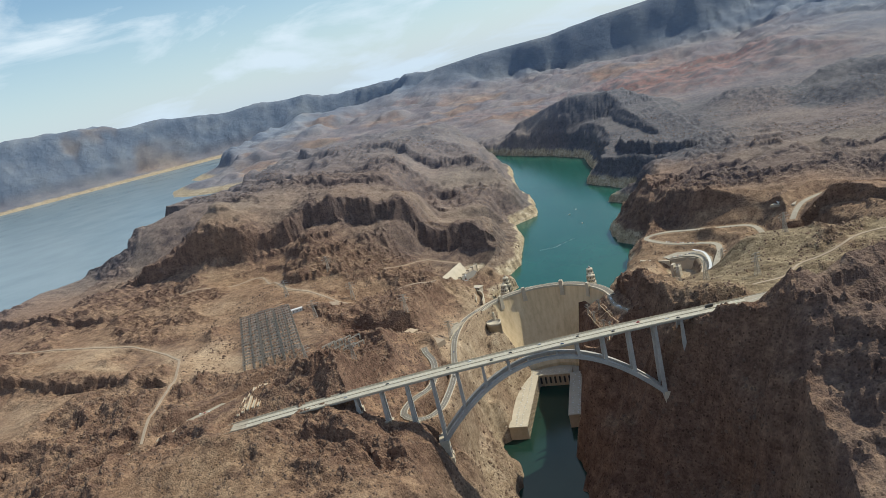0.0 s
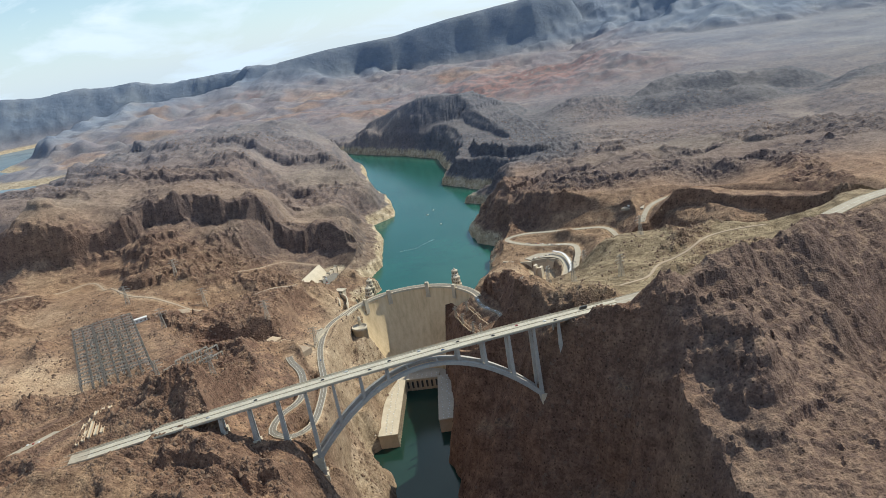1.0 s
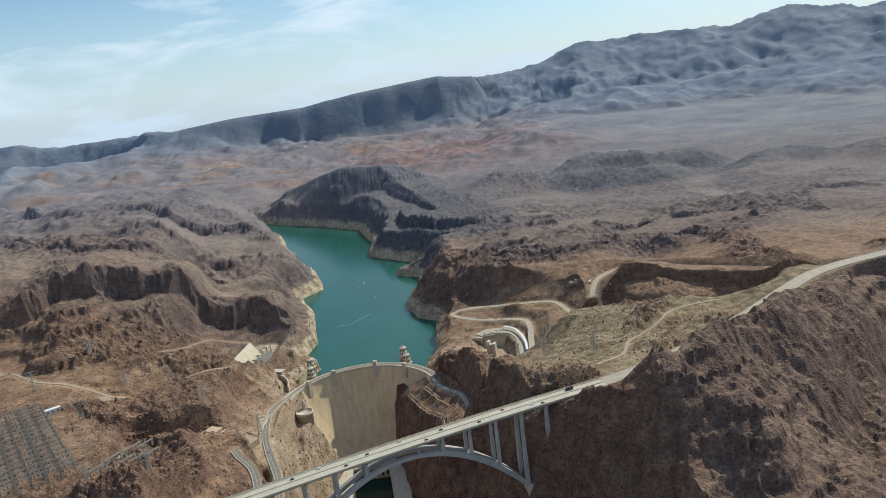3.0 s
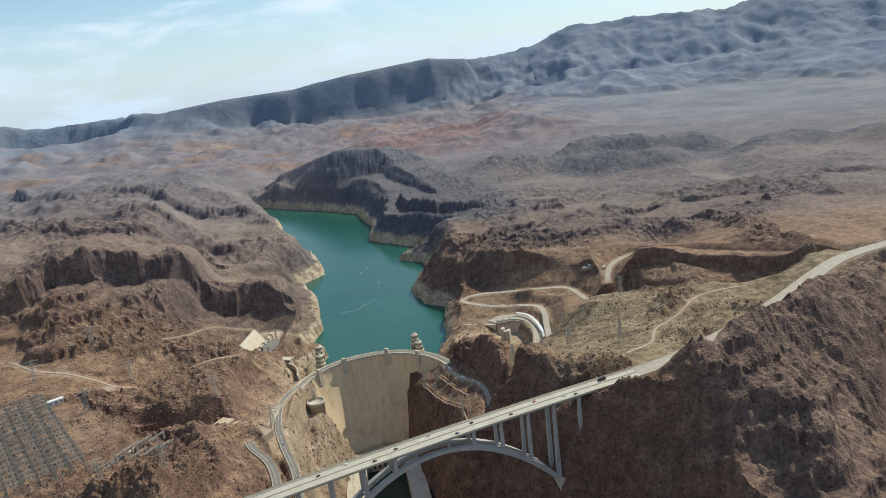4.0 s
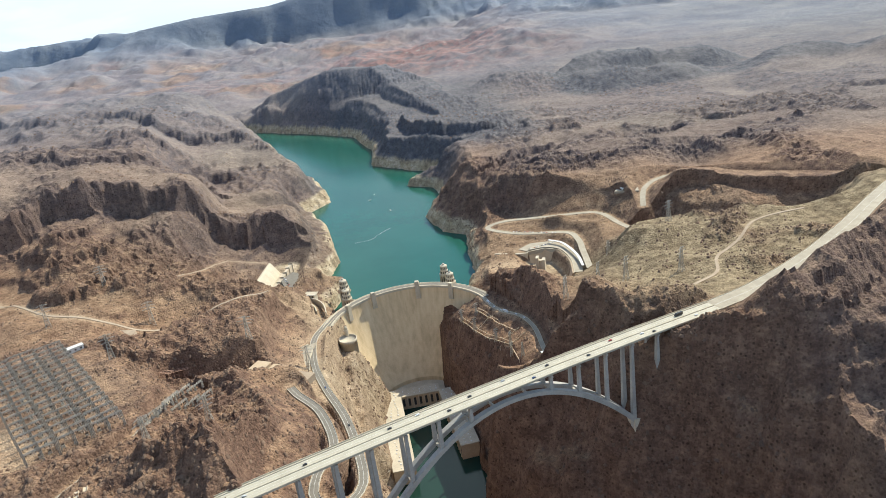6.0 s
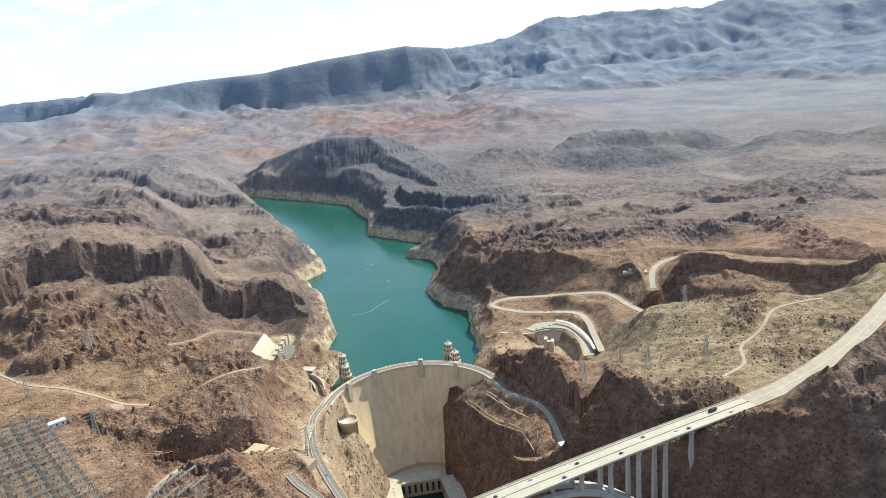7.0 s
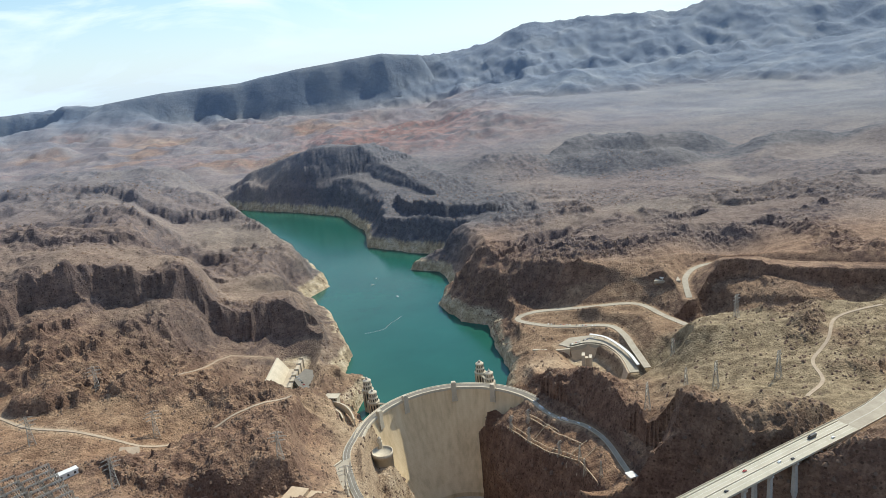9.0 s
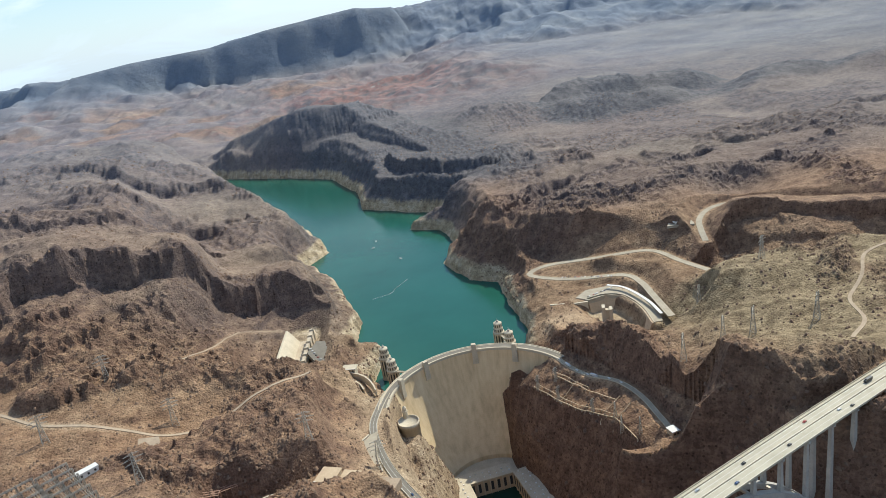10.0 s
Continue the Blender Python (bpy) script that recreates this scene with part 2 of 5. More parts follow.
dt.links.new(dp, dsep.inputs[0])
# pours of concrete, one and a half metres each, show as faint level lines
lift_line = calc(dt, "PINGPONG", dsep.outputs["Z"], 1.5 * K)
lines = ramp_node(dt, calc(dt, "DIVIDE", lift_line, 1.5 * K), [(0.0, (0.86, 0.86, 0.86)), (0.12, (1, 1, 1))])
tone_ = calc(dt, "ADD", calc(dt, "MULTIPLY", streak, 0.6), calc(dt, "MULTIPLY", cloudy, 0.4))
dcol = ramp_node(dt, tone_, [(0.36, (0.57, 0.425, 0.245)), (0.50, (0.72, 0.555, 0.335)), (0.64, (0.81, 0.65, 0.415))])
dmul = dt.nodes.new("ShaderNodeMixRGB")
dmul.blend_type = "MULTIPLY"
dmul.inputs[0].default_value = 0.6
dt.links.new(dcol, dmul.inputs[1])
dt.links.new(lines, dmul.inputs[2])
dt.links.new(dmul.outputs[0], db.inputs["Base Color"])
db.inputs["Roughness"].default_value = 0.9
WHITE = surface("white_paint", (0.66, 0.64, 0.60), (0.80, 0.78, 0.74), 0.2, 0.6, bump=0.05)
STEEL = surface("galvanised_steel", (0.36, 0.33, 0.275), (0.50, 0.46, 0.39), 0.4, 0.55, 0.2, bump=0.05)
DARK = surface("dark_opening", (0.020, 0.020, 0.022), (0.045, 0.043, 0.042), 0.3, 0.5, bump=0.0)
TAN = surface("tan_wall", (0.46, 0.34, 0.22), (0.60, 0.46, 0.31), 0.08, 0.9, bump=0.15)
COPPER = surface("red_roof", (0.36, 0.215, 0.145), (0.48, 0.30, 0.21), 0.15, 0.8, bump=0.1)


# ---- helpers for shapes ----
def mesh_object(name, verts, faces, mat, parent=None, label="", smooth=False):
    me = bpy.data.meshes.new(name)
    me.from_pydata([(v[0] * K, v[1] * K, v[2] * K) for v in verts], [], faces)
    me.materials.append(mat)
    if smooth:
        me.polygons.foreach_set("use_smooth", np.ones(len(me.polygons), bool))
    me.update()
    ob = new(name, me)
    if parent is not None:
        ob.parent = parent
    if label:
        ob["label"] = label
    return ob


def part(name, bm, mat, parent=None, label="", smooth=False):
    """Links a bmesh, in true metres about its thing's origin, as one mesh object."""
    me = bpy.data.meshes.new(name)
    bmesh.ops.recalc_face_normals(bm, faces=bm.faces)
    bm.to_mesh(me)
    bm.free()
    me.transform(Matrix.Diagonal((K, K, K, 1)))
    me.materials.append(mat)
    if smooth:
        me.polygons.foreach_set("use_smooth", np.ones(len(me.polygons), bool))
    ob = new(name, me)
    if parent is not None:
        ob.parent = parent
    if label:
        ob["label"] = label
    return ob


def at_place(x, y, z, turn=0.0):
    return pose(x * K, y * K, z * K, 0, 0, turn)


def thing(name, x, y, z, turn, label, category, group="", kind=""):
    ob = new(name)
    ob.empty_display_size = 1.0
    ob.matrix_basis = at_place(x, y, z, turn)
    return tagged(ob, label, category, group, kind)


def box(bm, x0, x1, y0, y1, z0, z1, taper=0.0):
    """A block; taper narrows its top by that much on each side."""
    d = taper
    v = [bm.verts.new(p) for p in ((x0, y0, z0), (x1, y0, z0), (x1, y1, z0), (x0, y1, z0),
                                   (x0 + d, y0 + d, z1), (x1 - d, y0 + d, z1), (x1 - d, y1 - d, z1), (x0 + d, y1 - d, z1))]
    for f in ((0, 3, 2, 1), (4, 5, 6, 7), (0, 1, 5, 4), (1, 2, 6, 5), (2, 3, 7, 6), (3, 0, 4, 7)):
        bm.faces.new([v[k] for k in f])
    return v


def lathe(bm, profile, n=24, cx=0.0, cy=0.0, close=True):
    """A turned solid about the vertical through (cx, cy): profile of (radius, height) from bottom to top."""
    rings = []
    for r, z in profile:
        rings.append([bm.verts.new((cx + r * math.cos(2 * math.pi * k / n), cy + r * math.sin(2 * math.pi * k / n), z)) for k in range(n)])
    for lo, hi in zip(rings, rings[1:]):
        for k in range(n):
            bm.faces.new((lo[k], lo[(k + 1) % n], hi[(k + 1) % n], hi[k]))
    if close:
        bm.faces.new(rings[0][::-1])
        bm.faces.new(rings[-1])


def beam(bm, p, q, w, h=None):
    """A square bar from p to q."""
    p, q = Vector(p), Vector(q)
    h = h or w
    d = (q - p).normalized()
    side = d.cross(Vector((0, 0, 1)))
    side = Vector((1, 0, 0)) if side.length < 1e-4 else side.normalized()
    up = side.cross(d)
    v = []
    for c in (p, q):
        for i, j in ((-1, -1), (1, -1), (1, 1), (-1, 1)):
            v.append(bm.verts.new(c + side * (i * w / 2) + up * (j * h / 2)))
    for f in ((3, 2, 1, 0), (4, 5, 6, 7), (0, 1, 5, 4), (1, 2, 6, 5), (2, 3, 7, 6), (3, 0, 4, 7)):
        bm.faces.new([v[k] for k in f])


def sweep(bm, path, section):
    """A bar of the given section [(side, up)] along a path of (x, y, z), kept level."""
    rings = []
    for k, p in enumerate(path):
        q, r = Vector(path[max(k - 1, 0)]), Vector(path[min(k + 1, len(path) - 1)])
        d = (r - q)
        d.z = 0
        d.normalize()
        s = Vector((d.y, -d.x, 0))
        rings.append([bm.verts.new(Vector(p) + s * a + Vector((0, 0, b))) for a, b in section])
    n = len(section)
    for lo, hi in zip(rings, rings[1:]):
        for k in range(n):
            bm.faces.new((lo[k], lo[(k + 1) % n], hi[(k + 1) % n], hi[k]))
    bm.faces.new(rings[0])
    bm.faces.new(rings[-1][::-1])


def rounded_path(points, step=8.0):
    """A smooth line through points (Catmull-Rom), as an array of rows."""
    p = np.array(points, float)
    p = np.vstack([2 * p[0] - p[1], p, 2 * p[-1] - p[-2]])
    out = []
    for k in range(1, len(p) - 2):
        n = max(2, int(np.linalg.norm(p[k + 1] - p[k]) / step))
        for u in np.arange(n) / n:
            out.append(0.5 * (2 * p[k] + (p[k + 1] - p[k - 1]) * u + (2 * p[k - 1] - 5 * p[k] + 4 * p[k + 1] - p[k + 2]) * u ** 2
                              + (3 * p[k] - p[k - 1] - 3 * p[k + 1] + p[k + 2]) * u ** 3))
    out.append(p[-2])
    return np.array(out)


# ---- the lie of the land ----
DICE = np.random.RandomState(7).rand(512, 512).astype(np.float32)


def grain(x, y, seed):
    """Smooth noise of -1 to 1, one cell to the unit."""
    fx, fy = np.floor(x), np.floor(y)
    u, v = x - fx, y - fy
    ix = (fx.astype(np.int32) + 37 * seed) & 511
    iy = (fy.astype(np.int32) + 91 * seed) & 511
    jx, jy = (ix + 1) & 511, (iy + 1) & 511
    u, v = u * u * (3 - 2 * u), v * v * (3 - 2 * v)
    a, c = DICE[iy, ix], DICE[jy, ix]
    a = a + (DICE[iy, jx] - a) * u
    c = c + (DICE[jy, jx] - c) * u
    return 2 * (a + (c - a) * v) - 1


def layered(x, y, size, octaves, seed, ridged=False, gain=0.5):
    total, amp, norm = 0.0, 1.0, 0.0
    for k in range(octaves):
        c, s = math.cos(0.6 * k + seed), math.sin(0.6 * k + seed)
        n = grain((c * x - s * y) / size + 17.3 * k, (s * x + c * y) / size - 9.1 * k, seed + k)
        total = total + amp * ((1 - 2 * np.abs(n)) if ridged else n)
        norm += amp
        amp, size = amp * gain, size * 0.5
    return total / norm


def smooth(a, b, x):
    u = np.clip((x - a) / (b - a), 0, 1)
    return u * u * (3 - 2 * u)


def to_line(x, y, line):
    """Distance to an open line of (x, y, ...), and the line's other columns at the nearest place."""
    line = np.array(line, float)
    best = np.full(np.shape(x), 1e12, np.float32)
    extra = np.zeros((*np.shape(x), line.shape[1] - 2), np.float32)
    line = line.astype(np.float32)
    for p, q in zip(line, line[1:]):
        d = q[:2] - p[:2]
        u = np.clip(((x - p[0]) * d[0] + (y - p[1]) * d[1]) / (d @ d), 0, 1)
        r = (x - p[0] - u * d[0]) ** 2 + (y - p[1] - u * d[1]) ** 2
        near = r < best
        best = np.where(near, r, best)
        extra = np.where(near[..., None], p[2:] + u[..., None] * (q[2:] - p[2:]), extra)
    return np.sqrt(best), extra


def to_shore(x, y, shore):
    """Distance to a closed shoreline: positive on land, negative in the water."""
    ring = np.array([*shore, shore[0]], float)
    d, _ = to_line(x, y, ring)
    inside = np.zeros(np.shape(x), bool)
    for (x0, y0), (x1, y1) in zip(ring, ring[1:]):
        if y0 != y1:
            inside ^= ((y0 > y) != (y1 > y)) & (x < (x1 - x0) * (y - y0) / (y1 - y0) + x0)
    return np.where(inside, -d, d)


CANYON_LAKE = [(-140, -60), (-172, 49), (-140, 139), (-192, 204), (-166, 304), (-189, 424), (-209, 558), (-276, 713), (-210, 808),
               (-256, 990), (-351, 1191), (-430, 1440), (-490, 1690), (-660, 2010), (-1000, 2200), (-1600, 2350), (-2600, 2400),
               (-2700, 2850), (-1600, 2750), (-950, 2480), (-592, 2137), (-339, 1915), (-161, 1718), (-83, 1399), (-87, 1182),
               (48, 1032), (151, 953), (89, 886), (20, 862), (95, 800), (110, 650), (49, 544), (84, 406), (133, 359), (127, 242), (125, 116),
               (95, 40), (90, -50)]
# the far shore is pulled in to fit the camera's view
BASIN = [(-2300, -900), (-2216, 349), (-1930, 560), (-1690, 640), (-1760, 1000), (-1920, 1600), (-2350, 2350), (-2650, 2800), (-3300, 2900), (-3577, 3049),
         (-3900, 3420), (-3650, 3600), (-4188, 4050), (-4350, 4900), (-4250, 5600), (-3900, 6400), (-3450, 6900), (-3800, 6900), (-4600, 6450),
         (-5700, 5650), (-6600, 4800), (-7100, 4300), (-8500, 1700), (-9000, -900)]
RIVER_LINE = [(-30, 20, 52), (-27, -100, 62), (-24, -150, 70), (-13, -260, 78), (-6, -325, 80), (12, -390, 47), (32, -480, 48), (70, -620, 52), (125, -800, 55), (200, -1100, 60), (300, -1700, 70)]
# rises and hollows: x, y, height over the lake, reach
NEVADA_NEAR = [(-260, -655, 132, 70), (-330, -690, 150, 90), (-430, -640, 150, 90), (-440, -420, 147, 130), (-560, -300, 146, 130), (-212, -575, 171, 52),
               (-143, -600, 94, 55), (-184, -410, 97, 55), (-190, -200, 62, 55), (-242, -290, 86, 50), (-335, -205, 102, 80), (-182, -110, 56, 50), (-271, -135, 104, 50),
               (-305, 60, 56, 70), (-395, 126, 72, 70), (-430, -760, 150, 90), (-370, -745, 161, 45), (-210, -720, 118, 70), (-120, -770, 100, 70), (-40, -830, 90, 70),
               (-260, -430, 112, 60), (-100, -330, 48, 45), (-110, -480, 72, 45), (-90, -690, 66, 45)]
NEVADA_HIGH = [(-320, 365, 76, 80), (-205, 547, 22, 50), (-561, 330, 186, 80), (-760, 300, 240, 110), (-700, 190, 215, 80), (-590, 60, 130, 110), (-434, 65, 106, 70),
               (-948, 250, 300, 150), (-990, 1004, 243, 220), (-1048, 1178, 268, 220), (-939, 1560, 256, 180), (-987, 1645, 242, 160), (-587, 1566, 130, 130),
               (-731, 1448, 200, 130), (-540, 1050, 150, 130), (-400, 800, 105, 100), (-1380, 440, 265, 150), (-1444, 181, 112, 180), (-1500, 1300, 255, 250)]
NEVADA_WEST = [(-1560, -50, 140, 180), (-1150, 0, 150, 220), (-950, -470, 150, 200), (-690, -430, 150, 120), (-643, -200, 148, 120), (-660, -760, 150, 150),
               (-800, 100, 128, 120), (-1000, -900, 160, 300), (-2000, -200, 60, 250), (-1900, 2050, 110, 200), (-500, -1000, 120, 200)]
ARIZONA_NEAR = [(250, -405, 136, 60), (323, -387, 139, 70), (400, -165, 136, 110), (303, -150, 72, 46), (250, -105, 46, 40), (300, -80, 46, 36), (255, -150, 70, 36), (200, -30, 44, 36), (276, -294, 124, 60), (593, -204, 131, 110), (650, -180, 145, 90),
                (457, -309, 139, 90), (418, -490, 196, 45), (440, -570, 168, 50), (396, -645, 120, 45), (480, -650, 140, 50), (440, -760, 92, 70), (455, -860, 60, 90), (520, -500, 165, 45), (600, -450, 150, 50), (580, -580, 110, 60), (620, -680, 60, 80), (780, -600, -30, 140), (560, -800, 50, 120),
                (720, -350, 140, 50), (760, -480, 60, 90), (345, -470, 160, 32), (800, -190, 166, 90), (390, -420, 162, 40), (860, -240, 92, 60), (960, -380, 20, 150), (750, -950, 40, 220), (160, -330, 52, 40), (70, -150, 54, 30), (88, -200, 60, 34), (108, -265, 60, 34), (140, -185, 48, 26), (165, -255, 50, 26), (165, -80, 56, 30), (200, -95, 74, 32), (208, -165, 84, 34), (224, -235, 88, 34), (218, -300, 84, 30), (-332, -335, 100, 42), (-262, -335, 90, 34)]
ARIZONA_MID = [(358, 4, 77, 55), (309, 48, 52, 42), (250, 15, 26, 34), (378, 75, 80, 45), (176, 244, 52, 50), (150, 93, 35, 45), (240, 100, 44, 50), (421, 160, 64, 50), (494, 205, 106, 50),
               (582, 262, 106, 60), (685, 220, 106, 70), (802, 110, 112, 90), (470, 62, 66, 42), (575, -20, 66, 50), (700, -50, 74, 55), (667, 310, 83, 70),
               (515, 445, 119, 100), (201, 545, 106, 70), (340, 826, 96, 110), (739, 743, 105, 170), (1000, 400, 120, 250)]
ARIZONA_FAR = [(802, 1246, 66, 140), (700, 1180, 62, 120), (640, 1000, 78, 110), (850, 960, 76, 100), (600, 1480, 84, 110), (900, 1380, 68, 130), (1092, 1114, 60, 170), (460, 1649, 108, 130), (-32, 2250, 140, 170), (-190, 2080, 115, 120), (-340, 2060, 80, 110),
               (963, 1802, 82, 160), (1296, 1628, 76, 160), (1615, 1209, 92, 170), (1499, 1536, 74, 150), (110, 1560, 105, 130), (300, 1310, 92, 120),
               (1200, 2300, 60, 300), (700, 2300, 60, 250), (2200, 1000, 90, 400), (300, 3200, 20, 400)]
DISTANCE = [(320, 5000, 10, 600), (1469, 4849, 125, 600), (-1800, 4300, 25, 600), (-1500, 3300, 30, 400), (-2900, 5200, 60, 500), (3000, 3000, 60, 900), (4500, 2000, 120, 1200),
            (3500, 5500, 120, 1000), (-3300, 3500, 25, 250), (0, 6300, 90, 500), (-1500, 6000, 60, 500), (6000, 5000, 200, 1500), (1500, -1500, 200, 800), (-1800, -1600, 150, 800)]
RIDGES = []
# levelled ground: x, y, reach
FLATS = [(270, -90, 60), (300, 130, 90), (215, 220, 60), (395, 100, 60), (100, -200, 60), (400, -440, 70), (-340, -700, 50), (-450, -440, 120), (-520, -330, 110), (-410, -655, 60), (270, 70, 60), (-690, -440, 90), (-300, 90, 40), (-200, 20, 30), (590, 185, 80), (700, 120, 80), (800, 50, 80), (900, -10, 70), (472, 192, 46)]


def ridge(crest, drop, top=0.0, cliff=0.0):
    """A crest line of (x, y, height), flat for top metres either side, then a cliff, then falling by drop a metre."""
    RIDGES.append((crest, drop, top, cliff))


# the lava-capped mesa, the ranges behind it and over the basin, and the islet; far crests are placed to fit the
# camera's view
ridge([(-2480, 7000, 452), (-1930, 7150, 500), (-1250, 7300, 520), (-560, 7400, 606), (480, 7500, 690), (860, 7560, 640)], 0.45, 40, 320)
ridge([(-2480, 7000, 440), (-2900, 6500, 190), (-3150, 6000, 60)], 0.30, 0, 0)
ridge([(1040, 8140, 640), (1830, 8015, 700), (2290, 7910, 890), (2920, 7730, 875), (3750, 7410, 905), (4080, 7260, 868), (4650, 6950, 975), (5280, 6555, 880), (5860, 6120, 850), (7200, 4800, 800)], 0.40, 0, 0)
ridge([(1600, 6300, 250), (2300, 6000, 330), (2900, 6100, 300), (3900, 5600, 360), (4900, 5000, 420)], 0.22, 0, 0)
ridge([(-7250, 4720, 835), (-6980, 5040, 810), (-6600, 5440, 775), (-6380, 5650, 668), (-6050, 5960, 645), (-5740, 6215, 595), (-5340, 6510, 550), (-4960, 6760, 545), (-4370, 7105, 520), (-4050, 7270, 425), (-3480, 7520, 425), (-2900, 7730, 400)], 0.15, 0, 0)
ridge([(-8600, 2300, 700), (-7900, 3700, 760), (-7250, 4720, 835)], 0.20, 0, 0)
ridge([(-4800, 2330, 40), (-5200, 2500, 70)], 0.30, 30, 0)
SCARPS = []


def scarp(line, high, run):
    """A cliff along a line of (x, y); the high side lies to the left of the way it runs."""
    SCARPS.append((line, high, run))


# cliff bands of the west bank, of the east bank, and round the near ridges
scarp([(-1150, 60), (-900, 110), (-770, 165), (-735, 235), (-650, 268), (-561, 300), (-450, 296), (-360, 300), (-262, 320)], 82, 150)
scarp([(-1434, 1480), (-1180, 1230), (-1049, 1174), (-894, 1230), (-714, 1124), (-546, 1120), (-430, 1060)], 38, 130)
scarp([(-1510, 960), (-1115, 636), (-858, 470), (-640, 520), (-480, 560)], 20, 110)
scarp([(-1300, 820), (-1000, 780), (-760, 830), (-500, 800)], 18, 100)
scarp([(-1480, 180), (-1440, 300), (-1453, 430), (-1700, 700)], -60, 160)
scarp([(-1480, -177), (-1242, -205), (-1049, -210), (-796, -290)], 26, 90)
scarp([(-1034, -533), (-867, -571), (-720, -566), (-590, -585)], 24, 80)
scarp([(-800, -830), (-703, -800), (-606, -735), (-487, -728), (-353, -722), (-220, -702), (-120, -705)], 18, 90)
scarp([(-440, -262), (-400, -290), (-330, -290), (-262, -275), (-216, -225)], 15, 55)
scarp([(-300, -370), (-250, -392), (-200, -400), (-168, -440)], 12, 50)
scarp([(450, 112), (540, 140), (640, 104), (740, 40), (850, -20)], 52, 100)
scarp([(300, -470), (262, -440), (232, -395), (212, -340)], -44, 80)
scarp([(118, -92), (152, -114), (180, -170), (188, -250), (198, -335)], 16, 40)
scarp([(350, 420), (470, 380), (620, 420), (800, 400), (1000, 460)], 20, 110)
scarp([(220, 480), (330, 620), (520, 640), (760, 600)], 20, 110)
scarp([(500, 950), (760, 900), (1100, 880), (1500, 800)], 18, 150)
scarp([(40, 1330), (50, 1230), (140, 1090), (270, 990)], 51, 150)
MOUNDS = []


def mound(x, y, high, rx, ry, turn=0.0, sharp=1.0):
    """A knoll standing on the general slope; sharp makes its flanks steep."""
    MOUNDS.append((x, y, high, rx, ry, radians(turn), sharp))


mound(-325, -225, 20, 115, 60, 8, 1.2)
mound(-222, -400, 17, 62, 38, -25, 1.1)
mound(-248, -596, 44, 74, 32, -6, 1.3)
mound(-335, -38, 34, 110, 40, 5, 1.4)
mound(-250, -130, 10, 60, 40, 0, 1.4)
mound(-520, -40, 26, 120, 50, 10, 1.4)
mound(-640, 110, 30, 90, 60, 0, 1.3)
mound(-470, 180, 24, 80, 50, 0, 1.3)
mound(426, -540, 26, 40, 60, 10, 1.3)
mound(480, -620, 24, 34, 80, -20, 1.3)
mound(975, 1870, 98, 200, 150, 0, 2.2)
mound(870, 1610, 62, 130, 130, 0, 1.6)
mound(750, 1740, 34, 110, 120, 0, 1.4)
mound(1010, 1570, 30, 120, 90, 0, 1.4)
mound(1335, 1860, 88, 200, 140, 5, 1.7)
mound(1170, 1610, 50, 120, 120, 0, 1.5)
mound(1650, 1580, 72, 230, 120, 8, 1.6)
mound(1500, 1420, 34, 150, 80, 8, 1.5)
mound(2050, 1450, 60, 220, 130, 0, 1.4)
mound(540, 1800, 50, 160, 110, 0, 1.3)
mound(-30, 2260, 40, 200, 120, 30, 1.2)
ROADS = []


def graded(points, width, cut=0.7):
    """A bench cut for a road: a line of (x, y, height)."""
    line = rounded_path(points, 10.0)
    ROADS.append((line, width, cut))
    return line


DAM_ROAD = graded([(-152, -67, 46), (-168, -106, 47), (-181, -160, 50), (-173, -245, 53), (-151, -325, 58), (-118, -420, 66), (-98, -510, 76), (-91, -575, 84), (-108, -608, 89),
                   (-138, -598, 92), (-140, -560, 93), (-124, -510, 91), (-145, -435, 91), (-178, -385, 90), (-190, -362, 89)], 12)
EAST_ROAD = graded([(108, -76, 46), (116, -112, 45), (131, -150, 46), (157, -190, 51), (168, -240, 54), (167, -300, 55), (165, -342, 56)], 9, 2.4)
TERRACE_ROAD = graded([(452, 8, 68), (424, 105, 68), (400, 190, 68), (310, 222, 63), (215, 256, 56), (172, 240, 53), (192, 208, 52), (240, 172, 52), (318, 134, 56), (330, 85, 57), (322, 20, 57), (311, -60, 57)], 13)
EAST_UPPER = graded([(960, -20, 118), (832, 80, 115), (749, 140, 113), (664, 215, 109), (600, 250, 107), (552, 240, 105), (512, 200, 104), (492, 160, 100), (478, 120, 92)], 12)
EAST_HIGHWAY = graded([(300, -477, 161.5), (322, -470, 162.8), (352, -459, 165.3), (400, -441, 166), (461, -410, 167), (514, -377, 167), (567, -340, 167), (644, -281, 167), (739, -202, 167), (825, -140, 168), (928, -98, 168), (1100, -60, 170)], 27, 1.6)
ACCESS_ROAD = graded([(-560, -860, 140), (-476, -751, 147), (-430, -680, 149), (-380, -601, 149), (-345, -530, 147), (-330, -470, 138), (-328, -400, 126), (-310, -335, 108), (-262, -312, 92), (-220, -300, 88)], 9, 2.2)
SPILLWAY_PIT = graded([(-277, 236, 29.4), (-301, 69, 29.4)], 48)
EAST_PIT = graded([(252, 58, 24), (262, 10, 24), (252, -46, 24)], 38)
TERRACE_BENCH = graded([(216, 100, 47.4), (262, 104, 47.4), (292, 84, 47.4), (304, 20, 47.4), (300, -48, 47.4)], 24)
WEST_APPROACH = graded([(-278, -684, 150.6), (-312, -697, 149.6), (-348, -710, 148.8)], 24)
WALL_BENCH = graded([(-352, -312, 90), (-322, -315, 90), (-297, -313, 90), (-268, -303, 89.5), (-245, -294, 88)], 14, 2.2)



TRACKS = []


